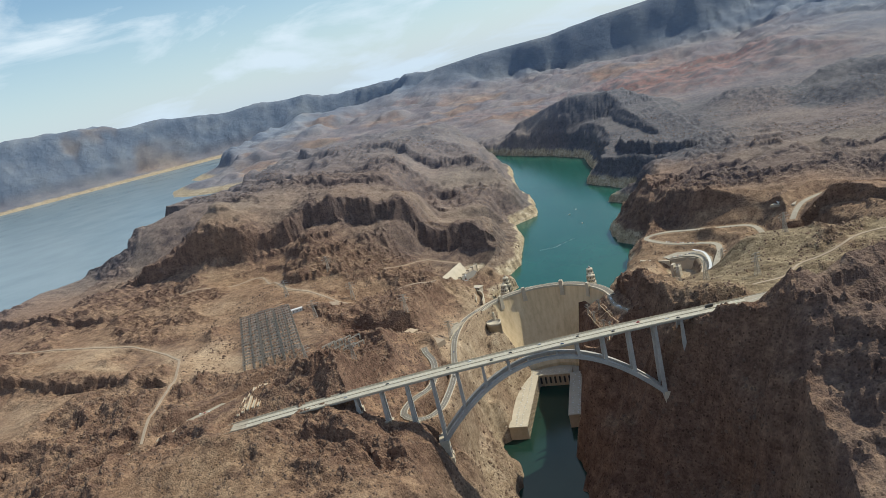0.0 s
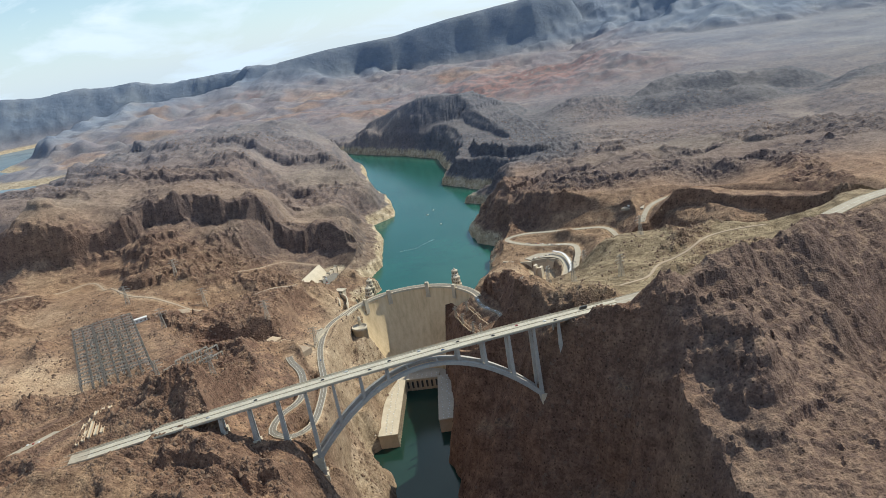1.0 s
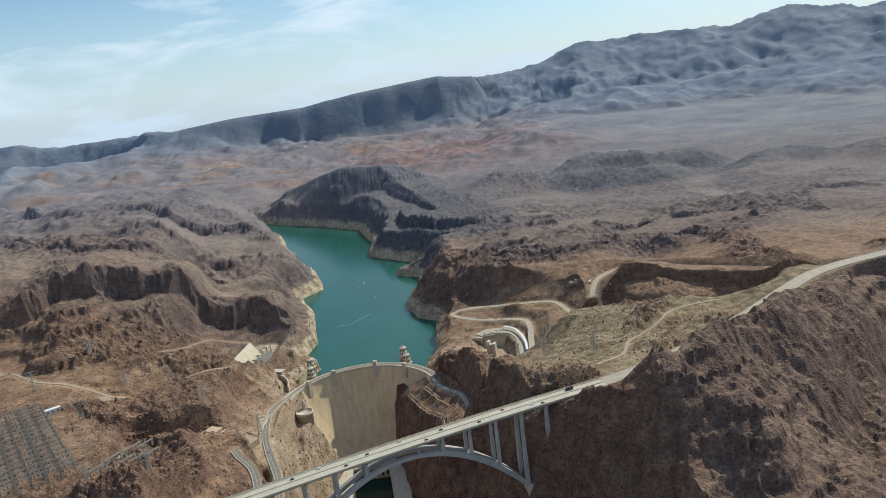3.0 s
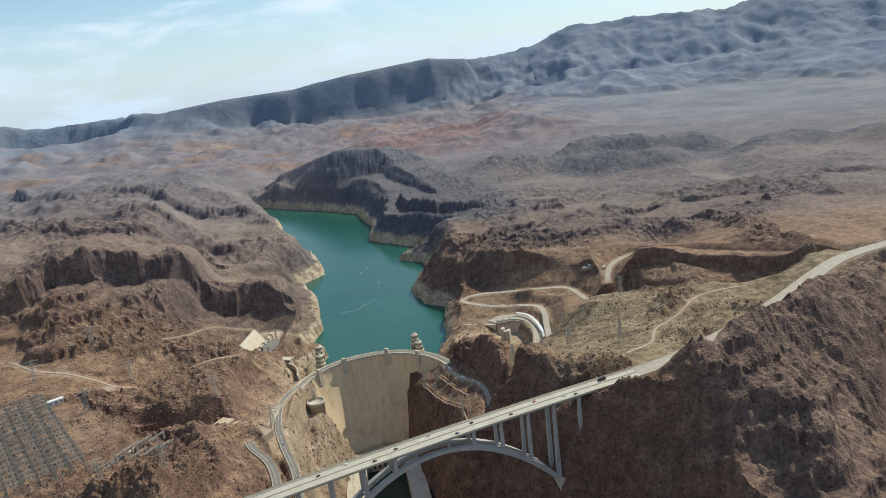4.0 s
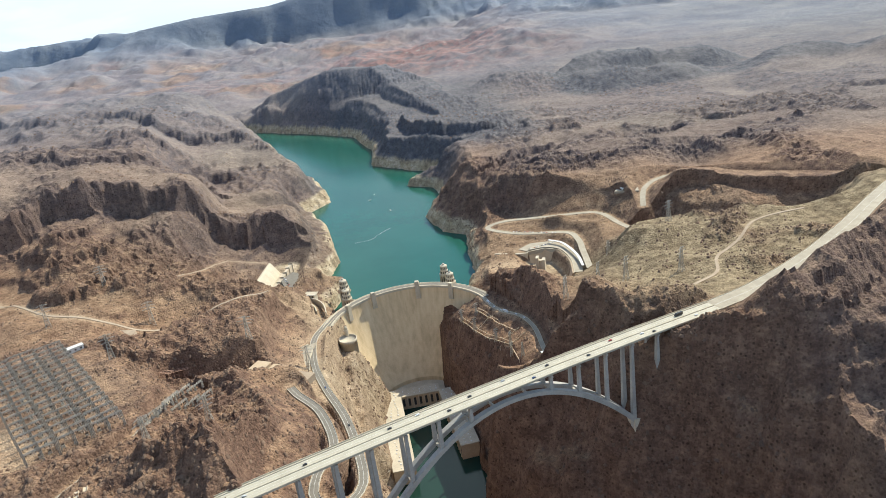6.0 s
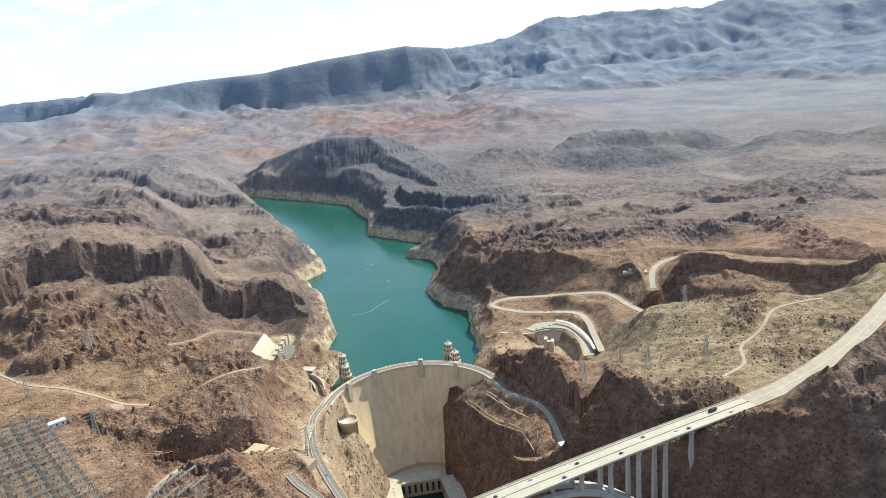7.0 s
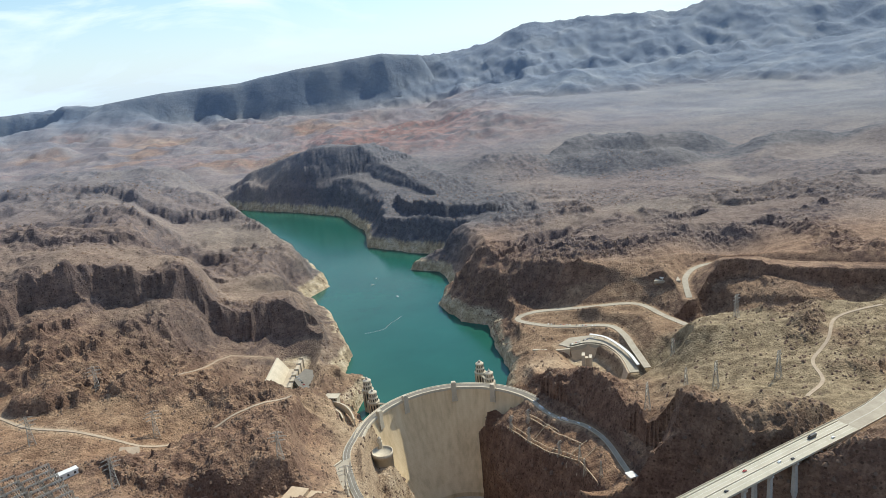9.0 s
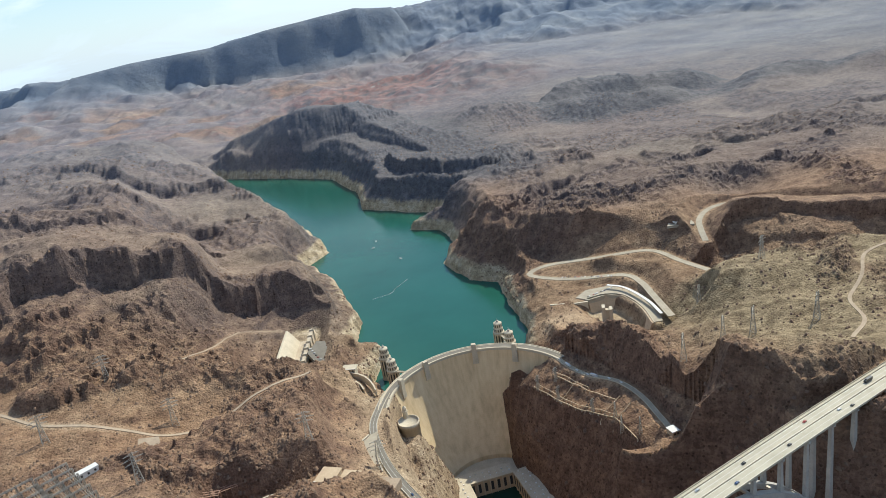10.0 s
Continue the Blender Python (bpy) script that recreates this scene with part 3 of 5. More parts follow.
def track(points, width):
    """A dirt track, laid on the ground as it lies."""
    line = rounded_path(points, 10.0)
    TRACKS.append((line, width))
    return line


WEST_TRACK = track([(-1300, -395, 148), (-1043, -385, 150), (-778, -412, 150), (-646, -468, 150), (-560, -560, 150), (-476, -751, 147)], 8)
RIDGE_TRACK = track([(-954, -118, 142), (-860, -80, 138), (-791, 40, 128), (-700, -40, 128), (-576, -143, 132), (-441, -178, 128), (-330, -130, 112), (-250, -90, 84)], 6)
SPILLWAY_TRACK = track([(-470, 60, 104), (-420, 110, 84), (-396, 182, 76), (-359, 223, 68), (-322, 250, 60)], 6)
PLATEAU_TRACK = track([(650, -150, 142), (560, -170, 134), (500, -230, 136), (440, -280, 138), (410, -340, 140), (360, -380, 142)], 6)
def ground(x, y):
    """Height of the ground, and its colour masks: dust, lake ring and sunlit wall, painted haze by distance; lava,
    badland, scrub.
    """
    x, y = np.asarray(x, np.float32), np.asarray(y, np.float32)
    wx = x + 20 * layered(x, y, 150, 3, 3) + 6 * layered(x, y, 44, 2, 5)
    wy = y + 20 * layered(x, y, 150, 3, 11) + 6 * layered(x, y, 44, 2, 13)
    near = 1 - smooth(1500, 3500, np.hypot(x, y))
    total, weight = 0.0, 1e-9
    for cx, cy, cz, reach in NEVADA_NEAR + NEVADA_HIGH + NEVADA_WEST + ARIZONA_NEAR + ARIZONA_MID + ARIZONA_FAR + DISTANCE:
        q = ((wx - cx) ** 2 + (wy - cy) ** 2) / reach ** 2
        w = np.exp(-q) + 2e-3 / (1 + q) ** 3
        total, weight = total + w * cz, weight + w
    h = total / weight
    stony = smooth(-0.02, 0.26, layered(x, y, 170, 4, 35) + 0.14 * smooth(250, 500, y))
    brow = y - (-461 + 0.7 * (x - 346))                     # south of the east highway the hill falls away
    stony = np.maximum(stony, 0.75 * smooth(-25, -60, brow) * smooth(400, 470, x))
    for line, high, run in SCARPS:
        ln = np.array(line, np.float32)
        lo, hi = ln.min(0) - 3 * run, ln.max(0) + 3 * run
        m = (wx > lo[0]) & (wx < hi[0]) & (wy > lo[1]) & (wy < hi[1])
        if not m.any():
            continue
        px, py = wx[m], wy[m]
        best, side = np.full(px.shape, 1e12, np.float32), np.zeros(px.shape, np.float32)
        end = np.zeros(px.shape, np.float32)
        count = len(ln) - 1
        for n in range(count):
            p, d = ln[n], ln[n + 1] - ln[n]
            raw = ((px - p[0]) * d[0] + (py - p[1]) * d[1]) / (d @ d)
            u = np.clip(raw, 0, 1)
            r = (px - p[0] - u * d[0]) ** 2 + (py - p[1] - u * d[1]) ** 2
            closer = r < best
            best = np.where(closer, r, best)
            side = np.where(closer, (1 if high > 0 else -1) * np.sign(d[0] * (py - p[1]) - d[1] * (px - p[0])), side)
            over = np.where((n == 0) & (raw < 0), -raw, np.where((n == count - 1) & (raw > 1), raw - 1, 0)) * np.sqrt(d @ d)
            end = np.where(closer, over, end)
        dist = np.sqrt(best) * side + (12 if high == 82 else 7 if abs(high) > 50 else 13) * layered(px, py, 40, 3, 25, True, 0.5) + (5 if abs(high) > 50 else 12) * layered(px, py, 110, 2, 27)
        crumble = smooth(-0.4, 0.25, layered(px, py, 150, 3, 23))
        lift = (smooth(-3 - 0.12 * abs(high), 2 + 0.06 * abs(high), dist) * 0.8 - 0.2) * (0.62 + 0.38 * crumble if abs(high) > 50 else 0.25 + 0.75 * crumble)
        fade = np.exp(-(dist / np.where(dist > 0, 1.5 * run, 0.7 * run)) ** 2) * (1 - smooth(0, 0.8 * run, end))
        h[m] += abs(high) * lift * fade
        stony[m] = np.maximum(stony[m], np.exp(-(dist / 45) ** 2) * (1 - smooth(0, 0.8 * run, end)))
    for cx, cy, high, rx, ry, turn, sharp in MOUNDS:
        m = (np.abs(wx - cx) < 3 * max(rx, ry)) & (np.abs(wy - cy) < 3 * max(rx, ry))
        if m.any():
            px, py = wx[m] - cx, wy[m] - cy
            qx, qy = (px * math.cos(turn) + py * math.sin(turn)) / rx, (py * math.cos(turn) - px * math.sin(turn)) / ry
            lump = np.exp(-(qx * qx + qy * qy) ** sharp)
            h[m] += high * lump * (0.85 + (0.3 if cy < 900 else 0.12) * layered(px, py, 0.5 * min(rx, ry), 3, 29, True))
            stony[m] = np.maximum(stony[m], (cy < 600) * smooth(0.05, 0.5, lump))
    # the hogback south of the east highway
    kd, kz = to_line(wx, wy, [(425, -505, 203), (481, -462, 199), (535, -414, 190), (578, -391, 196), (622, -368, 206), (713, -288, 196), (820, -225, 180)])
    h = np.maximum(h, kz[..., 0] - 0.62 * np.maximum(kd - 6, 0) - 0.006 * kd * kd)
    # the dark hill round the far end of the lake
    kd, kz = to_line(wx, wy, [(-762, 2620, -13), (-448, 2330, 153), (-330, 2230, 202), (-221, 2150, 237), (-23, 2060, 235), (46, 1990, 194), (113, 1780, 156), (167, 1640, 144), (265, 1350, 103)])
    h = np.maximum(h, kz[..., 0] - 1.0 * np.maximum(kd - 62, 0))
    # gullies and crags
    rough = layered(wx, wy, 210, 6, 21, True, 0.46)
    crags = layered(x, y, 74, 5, 33, True, 0.5)
    calm = np.ones_like(h)
    for cx, cy, reach in FLATS:
        calm = np.minimum(calm, 0.12 + 0.88 * smooth(0.6 * reach, 1.25 * reach, np.hypot(x - cx, y - cy)))
    mild = 1 - 0.75 * np.maximum(smooth(500, 700, x) * smooth(750, 1000, y), smooth(-600, -450, x) * smooth(1050, 1350, y))      # old lava hills, worn smooth
    afar = 1 - 0.8 * smooth(1900, 3400, y)
    h = h + ((11 + 0.04 * np.clip(h, 0, 300)) * mild * rough * (0.6 + 0.4 * near) * (1 - 0.7 * smooth(1300, 2200, x)) + (2.5 + 15 * stony) * mild * afar * crags + (0.4 + 6.0 * stony) * mild * afar * layered(x, y, 30, 3, 31, True, 0.55) + near * (0.8 + 3.0 * stony) * layered(x, y, 12, 2, 37, True)) * calm
    # beds of hard rock stand out as cliffs
    bend = 14 * layered(x, y, 200, 4, 41)
    lift = h + bend
    step = 27.0
    k = np.floor(lift / step)
    u = lift / step - k
    terrace = (k + smooth(0.36, 0.66, u) * 0.7 + 0.3 * u) * step - bend
    hard = smooth(-0.05, 0.45, layered(x, y, 240, 3, 51)) * smooth(60, 110, h)
    h = h + (terrace - h) * (0.6 * hard) * calm
    lava = np.zeros_like(h)
    # distance, which also sets how much haze colour is painted on
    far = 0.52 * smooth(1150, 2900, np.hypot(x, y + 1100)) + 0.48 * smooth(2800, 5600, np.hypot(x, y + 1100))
    fx = x + 120 * layered(x, y, 700, 3, 61)
    fy = y + 120 * layered(x, y, 700, 3, 63)
    plain = smooth(900, 1900, x) * smooth(6500, 5200, y)
    h = h + far * (45 - 36 * plain) * layered(x, y, 620, 5, 65, True, 0.45)
    bad_hills = smooth(2700, 3600, y) * smooth(7000, 6300, y) * smooth(1900, 900, x) * smooth(-3900, -3000, x)
    h = h + bad_hills * (62 * (layered(x, y, 640, 4, 66, True, 0.5) - 0.1) + 14 * layered(x, y, 210, 2, 68, True, 0.5))
    worn, spurs, gully = layered(x, y, 300, 3, 71), layered(x, y, 620, 4, 73, True, 0.55), layered(x, y, 300, 3, 75, True, 0.5)
    for n, (crest, drop, top, cliff) in enumerate(RIDGES):
        d, z = to_line(fx, fy, crest)
        d = np.maximum(d - top, 0)
        scree = z[..., 0] - cliff * smooth(0, 1.1 * cliff + 1, d) - drop * d * (1 + 0.25 * worn) + (0 if n == 0 else 58 if n < 4 else 46) * (spurs - 0.3)
        scree = scree + (16 if n == 0 else 34) * gully * smooth(60, 400, d)
        if n == 0:
            lava = smooth(-40, 60, scree - h) * smooth(1500, 900, d) * smooth(-2750, -2350, x)
            back = smooth(-60, 160, fy - 7290 - 0.2 * (fx + 1250))
            scree = scree + (drop * 0.85 * d + cliff * smooth(0, 1.1 * cliff + 1, d)) * back * smooth(1500, 900, d)
        h = np.maximum(h, scree)
    h = np.maximum(h, 3.0)
    # the canyon below the dam
    d, wide = to_line(x, y, RIVER_LINE)
    tame = 1 - 0.55 * smooth(-400, -330, y)
    d = d - wide[..., 0] + tame * (16 * layered(x, y, 75, 3, 81, True) + 6 * layered(x, y, 24, 3, 83))
    d = np.where(y > 10, 5000, d)
    d = d + 26 * (layered(x, y, 150, 3, 86, True, 0.45) - 0.1) * smooth(-330, -420, y)
    east = x > np.interp(y, [-1700, -1100, -800, -620, -480, -340, -260, -150, 20], [300, 200, 125, 70, 32, -6, -13, -24, -30])
    d = d + 14 * east * smooth(-360, -300, y) - 6 * (~east) * smooth(-330, -260, y)
    lean = 1.75 - 0.2 * east * smooth(-400, -480, y) + 2.8 * east * smooth(-400, -330, y) + 1.5 * smooth(-420, -330, y)
    tall = np.where(d < 190, 0.58 * d, 110 + 2.3 * (d - 190))
    rise = lean * d + 7 * np.sin(d / 17.0 + 2.0 * layered(x, y, 120, 2, 88))
    below = smooth(-480, -600, y) * east
    rise = rise + (tall - rise) * below
    fall = -146 + np.where(d < 0, d * 0.1, rise)
    to_river = d
    h = np.minimum(h, fall)
    # the lakes
    c = to_shore(x, y, CANYON_LAKE)
    jag = 14 * layered(x, y, 60, 4, 91, True) + 6 * layered(x, y, 18, 3, 93)
    c1 = np.where(c > 0, np.maximum(c + jag, 0.2 * c), c + 0.4 * jag)
    h = np.minimum(h, np.where(c1 > 0, 1.25 * c1 + 6 * np.sin(c1 / 9.0), 1.2 * c1) + np.where(y < -75, 5000, 0))
    s = to_shore(x, y, BASIN)
    s1 = s + 30 * layered(x, y, 160, 4, 95, True)
    h = np.minimum(h, np.where(s1 > 0, 0.28 * s1 + 0.5 * np.maximum(s1 - 60, 0) * (y > 500) * (y < 2600), 0.3 * s1) + 1.2 * np.maximum(s1 - 260, 0))
    h = np.maximum(h, -150)
    # a shoulder of rock carries the drum below the west end of the crest
    sd, sz = to_line(x, y, [(-136, -122, 10), (-141, -170, 0), (-132, -240, -30), (-112, -300, -60)])
    h = np.maximum(h, sz[..., 0] - 2.6 * np.maximum(sd - 15, 0) + 5 * layered(x, y, 26, 3, 85, True))
    # the rock beside the dam is topped off level with the crest road
    kd, kz = to_line(x, y, [(40, -55, 2), (62, -100, 17), (78, -140, 19), (96, -188, 20), (113, -230, 28), (125, -270, 36), (130, -318, 42), (150, -352, 40)])
    outer = x < np.interp(y, [-352, -318, -270, -230, -188, -140, -100, -55], [150, 130, 125, 113, 96, 78, 62, 40])
    kd = kd + 5 * layered(x, y, 40, 4, 87, True) * (kd > 4)
    shelf = kz[..., 0] + np.where(outer, -2.3 * kd, 0.52 * kd) + 3.5 * layered(x, y, 28, 3, 89, True)
    h = np.where((kd < 90) & (x > 20), np.minimum(h, shelf + 5000 * smooth(70, 90, kd) + 5000 * smooth(-345, -365, y) + 5000 * smooth(-62, -48, y)), h)
    h = np.minimum(h, np.where((np.hypot(x + 20, y + 137) < 146) & (x > 0), 43 + 4 * layered(x, y, 30, 3, 89), 5000))
    # road benches
    bench = np.zeros_like(h)
    for line, width, cut in ROADS:
        lo, hi = line[:, :2].min(0) - 170, line[:, :2].max(0) + 170
        m = (x > lo[0]) & (x < hi[0]) & (y > lo[1]) & (y < hi[1])
        if m.any():
            dd, zz = to_line(x[m], y[m], line)
            near_road = 1 - smooth(width / 2 + 2, width / 2 + (16 if cut < 1 else 9), dd)
            if width >= 9:
                h[m] = np.minimum(h[m], zz[..., 0] + cut * np.maximum(dd - width / 2 - 5, 0) + 250 * smooth(45, 130, dd - width / 2))
            h[m] = h[m] + (zz[..., 0] - 0.6 - h[m]) * near_road
            bench[m] = np.maximum(bench[m], 1 - smooth(width / 2 + 1, width / 2 + 9, dd))
    crust_sunlit = (1 - smooth(27, 33, h + 5 * layered(x, y, 50, 3, 97))) * smooth(-3, 3, h + 6) * (y > 15)
    crust_sunlit = crust_sunlit * smooth(260, 60, np.minimum(np.abs(c), np.abs(s)))
    crust_sunlit = np.maximum(crust_sunlit, 0)
    # tan rock of the west canyon wall, golden sunlight put into its colour
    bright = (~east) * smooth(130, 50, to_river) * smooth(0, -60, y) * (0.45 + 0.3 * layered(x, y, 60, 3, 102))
    crust_sunlit = np.maximum(crust_sunlit, np.clip(bright, 0, 0.7))
    dust = smooth(-0.2, 0.5, layered(x, y, 300, 4, 101)) * 0.55 + 0.9 * bench
    wash, _ = to_line(x, y, [(870, 840, 0), (932, 904, 0), (1094, 1058, 0), (1334, 1296, 0), (1593, 1552, 0)])
    dust = dust + 0.9 * (1 - smooth(6, 18, wash + 10 * layered(x, y, 60, 2, 99))) + 0.9 * smooth(1.2, 0.8, np.hypot((x + 478) / 120, (y + 410) / 150)) + 0.55 * smooth(70, 25, np.abs(x + 168)) * smooth(-380, -320, y) * smooth(10, -40, y) + 0.8 * smooth(70, 30, np.hypot(x - 165, y - 25)) + 0.5 * smooth(250, 60, np.hypot(x + 500, y + 500)) + 0.9 * smooth(1.2, 0.8, np.hypot((x + 780) / 150, (y + 455) / 60)) + 0.55 * smooth(220, 60, np.hypot(x + 260, (y + 30) * 0.6))
    pink = smooth(1.25, 0.3, np.hypot((x - 250) / 900, (y - 4350) / 1000) + 0.35 * layered(x, y, 500, 4, 103)) + 0.32 * bad_hills + 0.3 * bad_hills * smooth(0.1, 0.5, layered(x, y, 450, 4, 104))
    pale = smooth(2600, 3200, y) * smooth(6300, 5600, y) * smooth(600, -300, x) * smooth(0.0, 0.4, layered(x, y, 380, 4, 106))
    scrub = smooth(180, 330, x) * smooth(-520, -420, y) * smooth(40, -60, y) + 0.5 * smooth(1500, 3000, x) + 0.35 * smooth(0.1, 0.6, layered(x, y, 500, 3, 105))
    # mesa lava; dark lake-end rock, deepened to stand in for its slopes' shade
    dark = np.maximum(lava, smooth(-400, -200, x) * smooth(600, 950, y) * smooth(2900, 2500, y) * smooth(700, 300, x) * 0.95)
    dark = np.maximum(dark, 0.34 * smooth(-120, -220, x) * smooth(90, 260, y) * smooth(2900, 2500, y))
    dark = np.maximum(dark, 0.42 * smooth(150, 350, x) * smooth(250, 420, y) * smooth(3200, 2700, y))
    # slope south of the highway darkened in colour as if in shade
    dark = np.maximum(dark, 0.22 * smooth(-15, -50, brow) * smooth(360, 430, x))
    hill = smooth(600, 720, x) * smooth(1350, 1500, y) * smooth(2500, 2200, y) * smooth(68, 92, h)
    dark = np.maximum(dark, hill)
    soil_haze = np.stack([np.clip(dust * (1 - 0.8 * stony) + 0.3 * pale, 0, 1), np.clip(crust_sunlit, 0, 1), far * (0.72 + 0.28 * smooth(90, 240, h)) * np.clip(1 - 0.75 * pink - 0.45 * pale, 0, 1) , np.ones_like(h)], -1)
    scrub = scrub * (1 - smooth(-10, -50, brow) * smooth(400, 470, x))
    kinds = np.stack([np.clip(dark, 0, 1), np.clip(pink, 0, 1), np.clip(scrub * (1 - 0.6 * stony), 0, 1), np.clip(stony * (1 - bench), 0, 1)], -1)
    return h, soil_haze, kinds


for line, width in TRACKS:
    lie = np.pad(ground(line[:, 0], line[:, 1])[0], 3, mode="edge")
    line[:, 2] = np.convolve(lie, np.ones(7) / 7, mode="valid") + 0.3
for line, width in TRACKS:
    ROADS.append((line, width, 0.7))


def height(x, y):
    return float(ground(np.array([x]), np.array([y]))[0][0])


def spaced(lo, fine_lo, fine_hi, hi, fine, growth):
    """Grid lines, evenly spaced in the middle and ever wider outwards."""
    mid = np.arange(fine_lo, fine_hi + fine / 2, fine)
    out = []
    for end, sign in ((lo, -1), (hi, 1)):
        p, step, side = (fine_lo if sign < 0 else fine_hi), fine, []
        while sign * (end - p) > 0:
            step *= 1 + growth
            p += sign * step
            side.append(p)
        out.append(side)
    return np.array([*out[0][::-1], *mid, *out[1]])


GX = spaced(-9400, -620, 500, 8000, 2.9, 0.0075)
GY = spaced(-3000, -850, 330, 8700, 2.9, 0.0075)
gx, gy = np.meshgrid(GX, GY)
gz, g_soil_haze, g_kinds = ground(gx, gy)
nx, ny = len(GX), len(GY)
me = bpy.data.meshes.new("ground")
me.vertices.add(nx * ny)
me.vertices.foreach_set("co", (np.stack([gx, gy, gz], -1) * K).astype(np.float32).ravel())
q = (np.arange(ny - 1)[:, None] * nx + np.arange(nx - 1)).ravel()
quads = np.stack([q, q + 1, q + nx + 1, q + nx], -1).astype(np.int32)
me.loops.add(quads.size)
me.loops.foreach_set("vertex_index", quads.ravel())
me.polygons.add(len(quads))
me.polygons.foreach_set("loop_start", np.arange(0, quads.size, 4, dtype=np.int32))
bare = g_kinds[..., 3].ravel()[quads].mean(-1)
me.polygons.foreach_set("use_smooth", (bare < 0.12) | (gy.ravel()[q] > 600))
me.update(calc_edges=True)
for name, values in (("soil_haze", g_soil_haze), ("kind", g_kinds)):
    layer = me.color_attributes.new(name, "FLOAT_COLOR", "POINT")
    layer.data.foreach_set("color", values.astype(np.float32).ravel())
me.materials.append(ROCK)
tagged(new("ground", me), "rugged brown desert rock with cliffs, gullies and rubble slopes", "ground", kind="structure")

lake = mesh_object("water", [(-1650, 14, 0), (1400, 14, 0), (1400, 8700, 0), (-1650, 8700, 0)], [(0, 1, 2, 3)], LAKE)
tagged(lake, "calm teal lake water between pale-ringed shores", "lake", kind="structure")
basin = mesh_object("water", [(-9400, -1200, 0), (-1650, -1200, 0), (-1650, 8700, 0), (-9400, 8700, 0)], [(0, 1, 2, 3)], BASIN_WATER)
tagged(basin, "wide calm lake basin, the sky's silvery reflection painted into its colour", "lake", kind="structure")
river = mesh_object("water", [(-160, -1900, -132), (420, -1900, -132), (300, -60, -132), (-120, -60, -132)], [(0, 1, 2, 3)], RIVER)
tagged(river, "dark green river at the bottom of the canyon", "river", kind="structure")


def scatter_boulders(n, x0, x1, y0, y1, seed):
    """Loose boulders lying on the slopes, as one mesh."""
    rng = np.random.RandomState(seed)
    x, y = rng.uniform(x0, x1, n), rng.uniform(y0, y1, n)
    keep = rng.rand(n) < 0.2 + 0.8 * smooth(-0.15, 0.25, layered(x, y, 170, 4, 35))
    for line, width, cut in ROADS:
        d, _ = to_line(x, y, line[::3])
        keep &= d > width / 2 + 3
    for cx, cy, reach in FLATS[7:]:
        keep &= np.hypot(x - cx, y - cy) > 0.7 * reach
    x, y = x[keep], y[keep]
    z = ground(x, y)[0]
    keep = ((x < 350) | (y > -380)) & ((z > 3) | ((y < -90) & (z > -128)))
    x, y, z = x[keep], y[keep], z[keep]
    m = len(x)
    size = 0.7 + 2.6 * rng.rand(m) ** 3
    base = np.array([(1, 0, -.3), (.3, .95, -.3), (-.8, .6, -.3), (-.8, -.6, -.3), (.3, -.95, -.3), (.45, .1, .75), (-.3, .45, .7), (-.25, -.45, .8)])
    tri = np.array([(0, 1, 5), (1, 2, 6), (1, 6, 5), (2, 3, 6), (3, 7, 6), (3, 4, 7), (4, 0, 5), (4, 5, 7), (5, 6, 7)])
    v = base[None] * (0.7 + 0.6 * rng.rand(m, 8, 1)) * size[:, None, None] * (0.7 + 0.6 * rng.rand(m, 1, 3))
    v = v + np.stack([x, y, z], -1)[:, None]
    f = (tri[None] + 8 * np.arange(m)[:, None, None]).reshape(-1, 3).astype(np.int32)
    me = bpy.data.meshes.new("boulders")
    me.vertices.add(8 * m)
    me.vertices.foreach_set("co", (v * K).astype(np.float32).ravel())
    me.loops.add(f.size)
    me.loops.foreach_set("vertex_index", f.ravel())
    me.polygons.add(len(f))
    me.polygons.foreach_set("loop_start", np.arange(0, f.size, 3, dtype=np.int32))
    me.update(calc_edges=True)
    me.materials.append(BOULDER)
    return tagged(new("boulders", me), "brown boulders and dark scrub strewn over the slopes", "boulders", kind="stuff")


BOULDER = surface("boulder_rock", (0.100, 0.064, 0.045), (0.230, 0.150, 0.100), 0.05, 0.95, bump=0.4)
scatter_boulders(60000, -700, 620, -860, 420, 5)
scatter_boulders(16000, -1300, 1200, 420, 1700, 6)


# ---- the dam ----
DX, DY, CREST = -20.0, -137.0, 46.0


def on_dam(r, turn):
    return DX + r * math.sin(radians(turn)), DY + r * math.cos(radians(turn))


def face_radius(z):
    u = min(max((CREST - z) / 156.0, 0.0), 1.0)
    return 138.0 - 62.0 * u ** 1.55


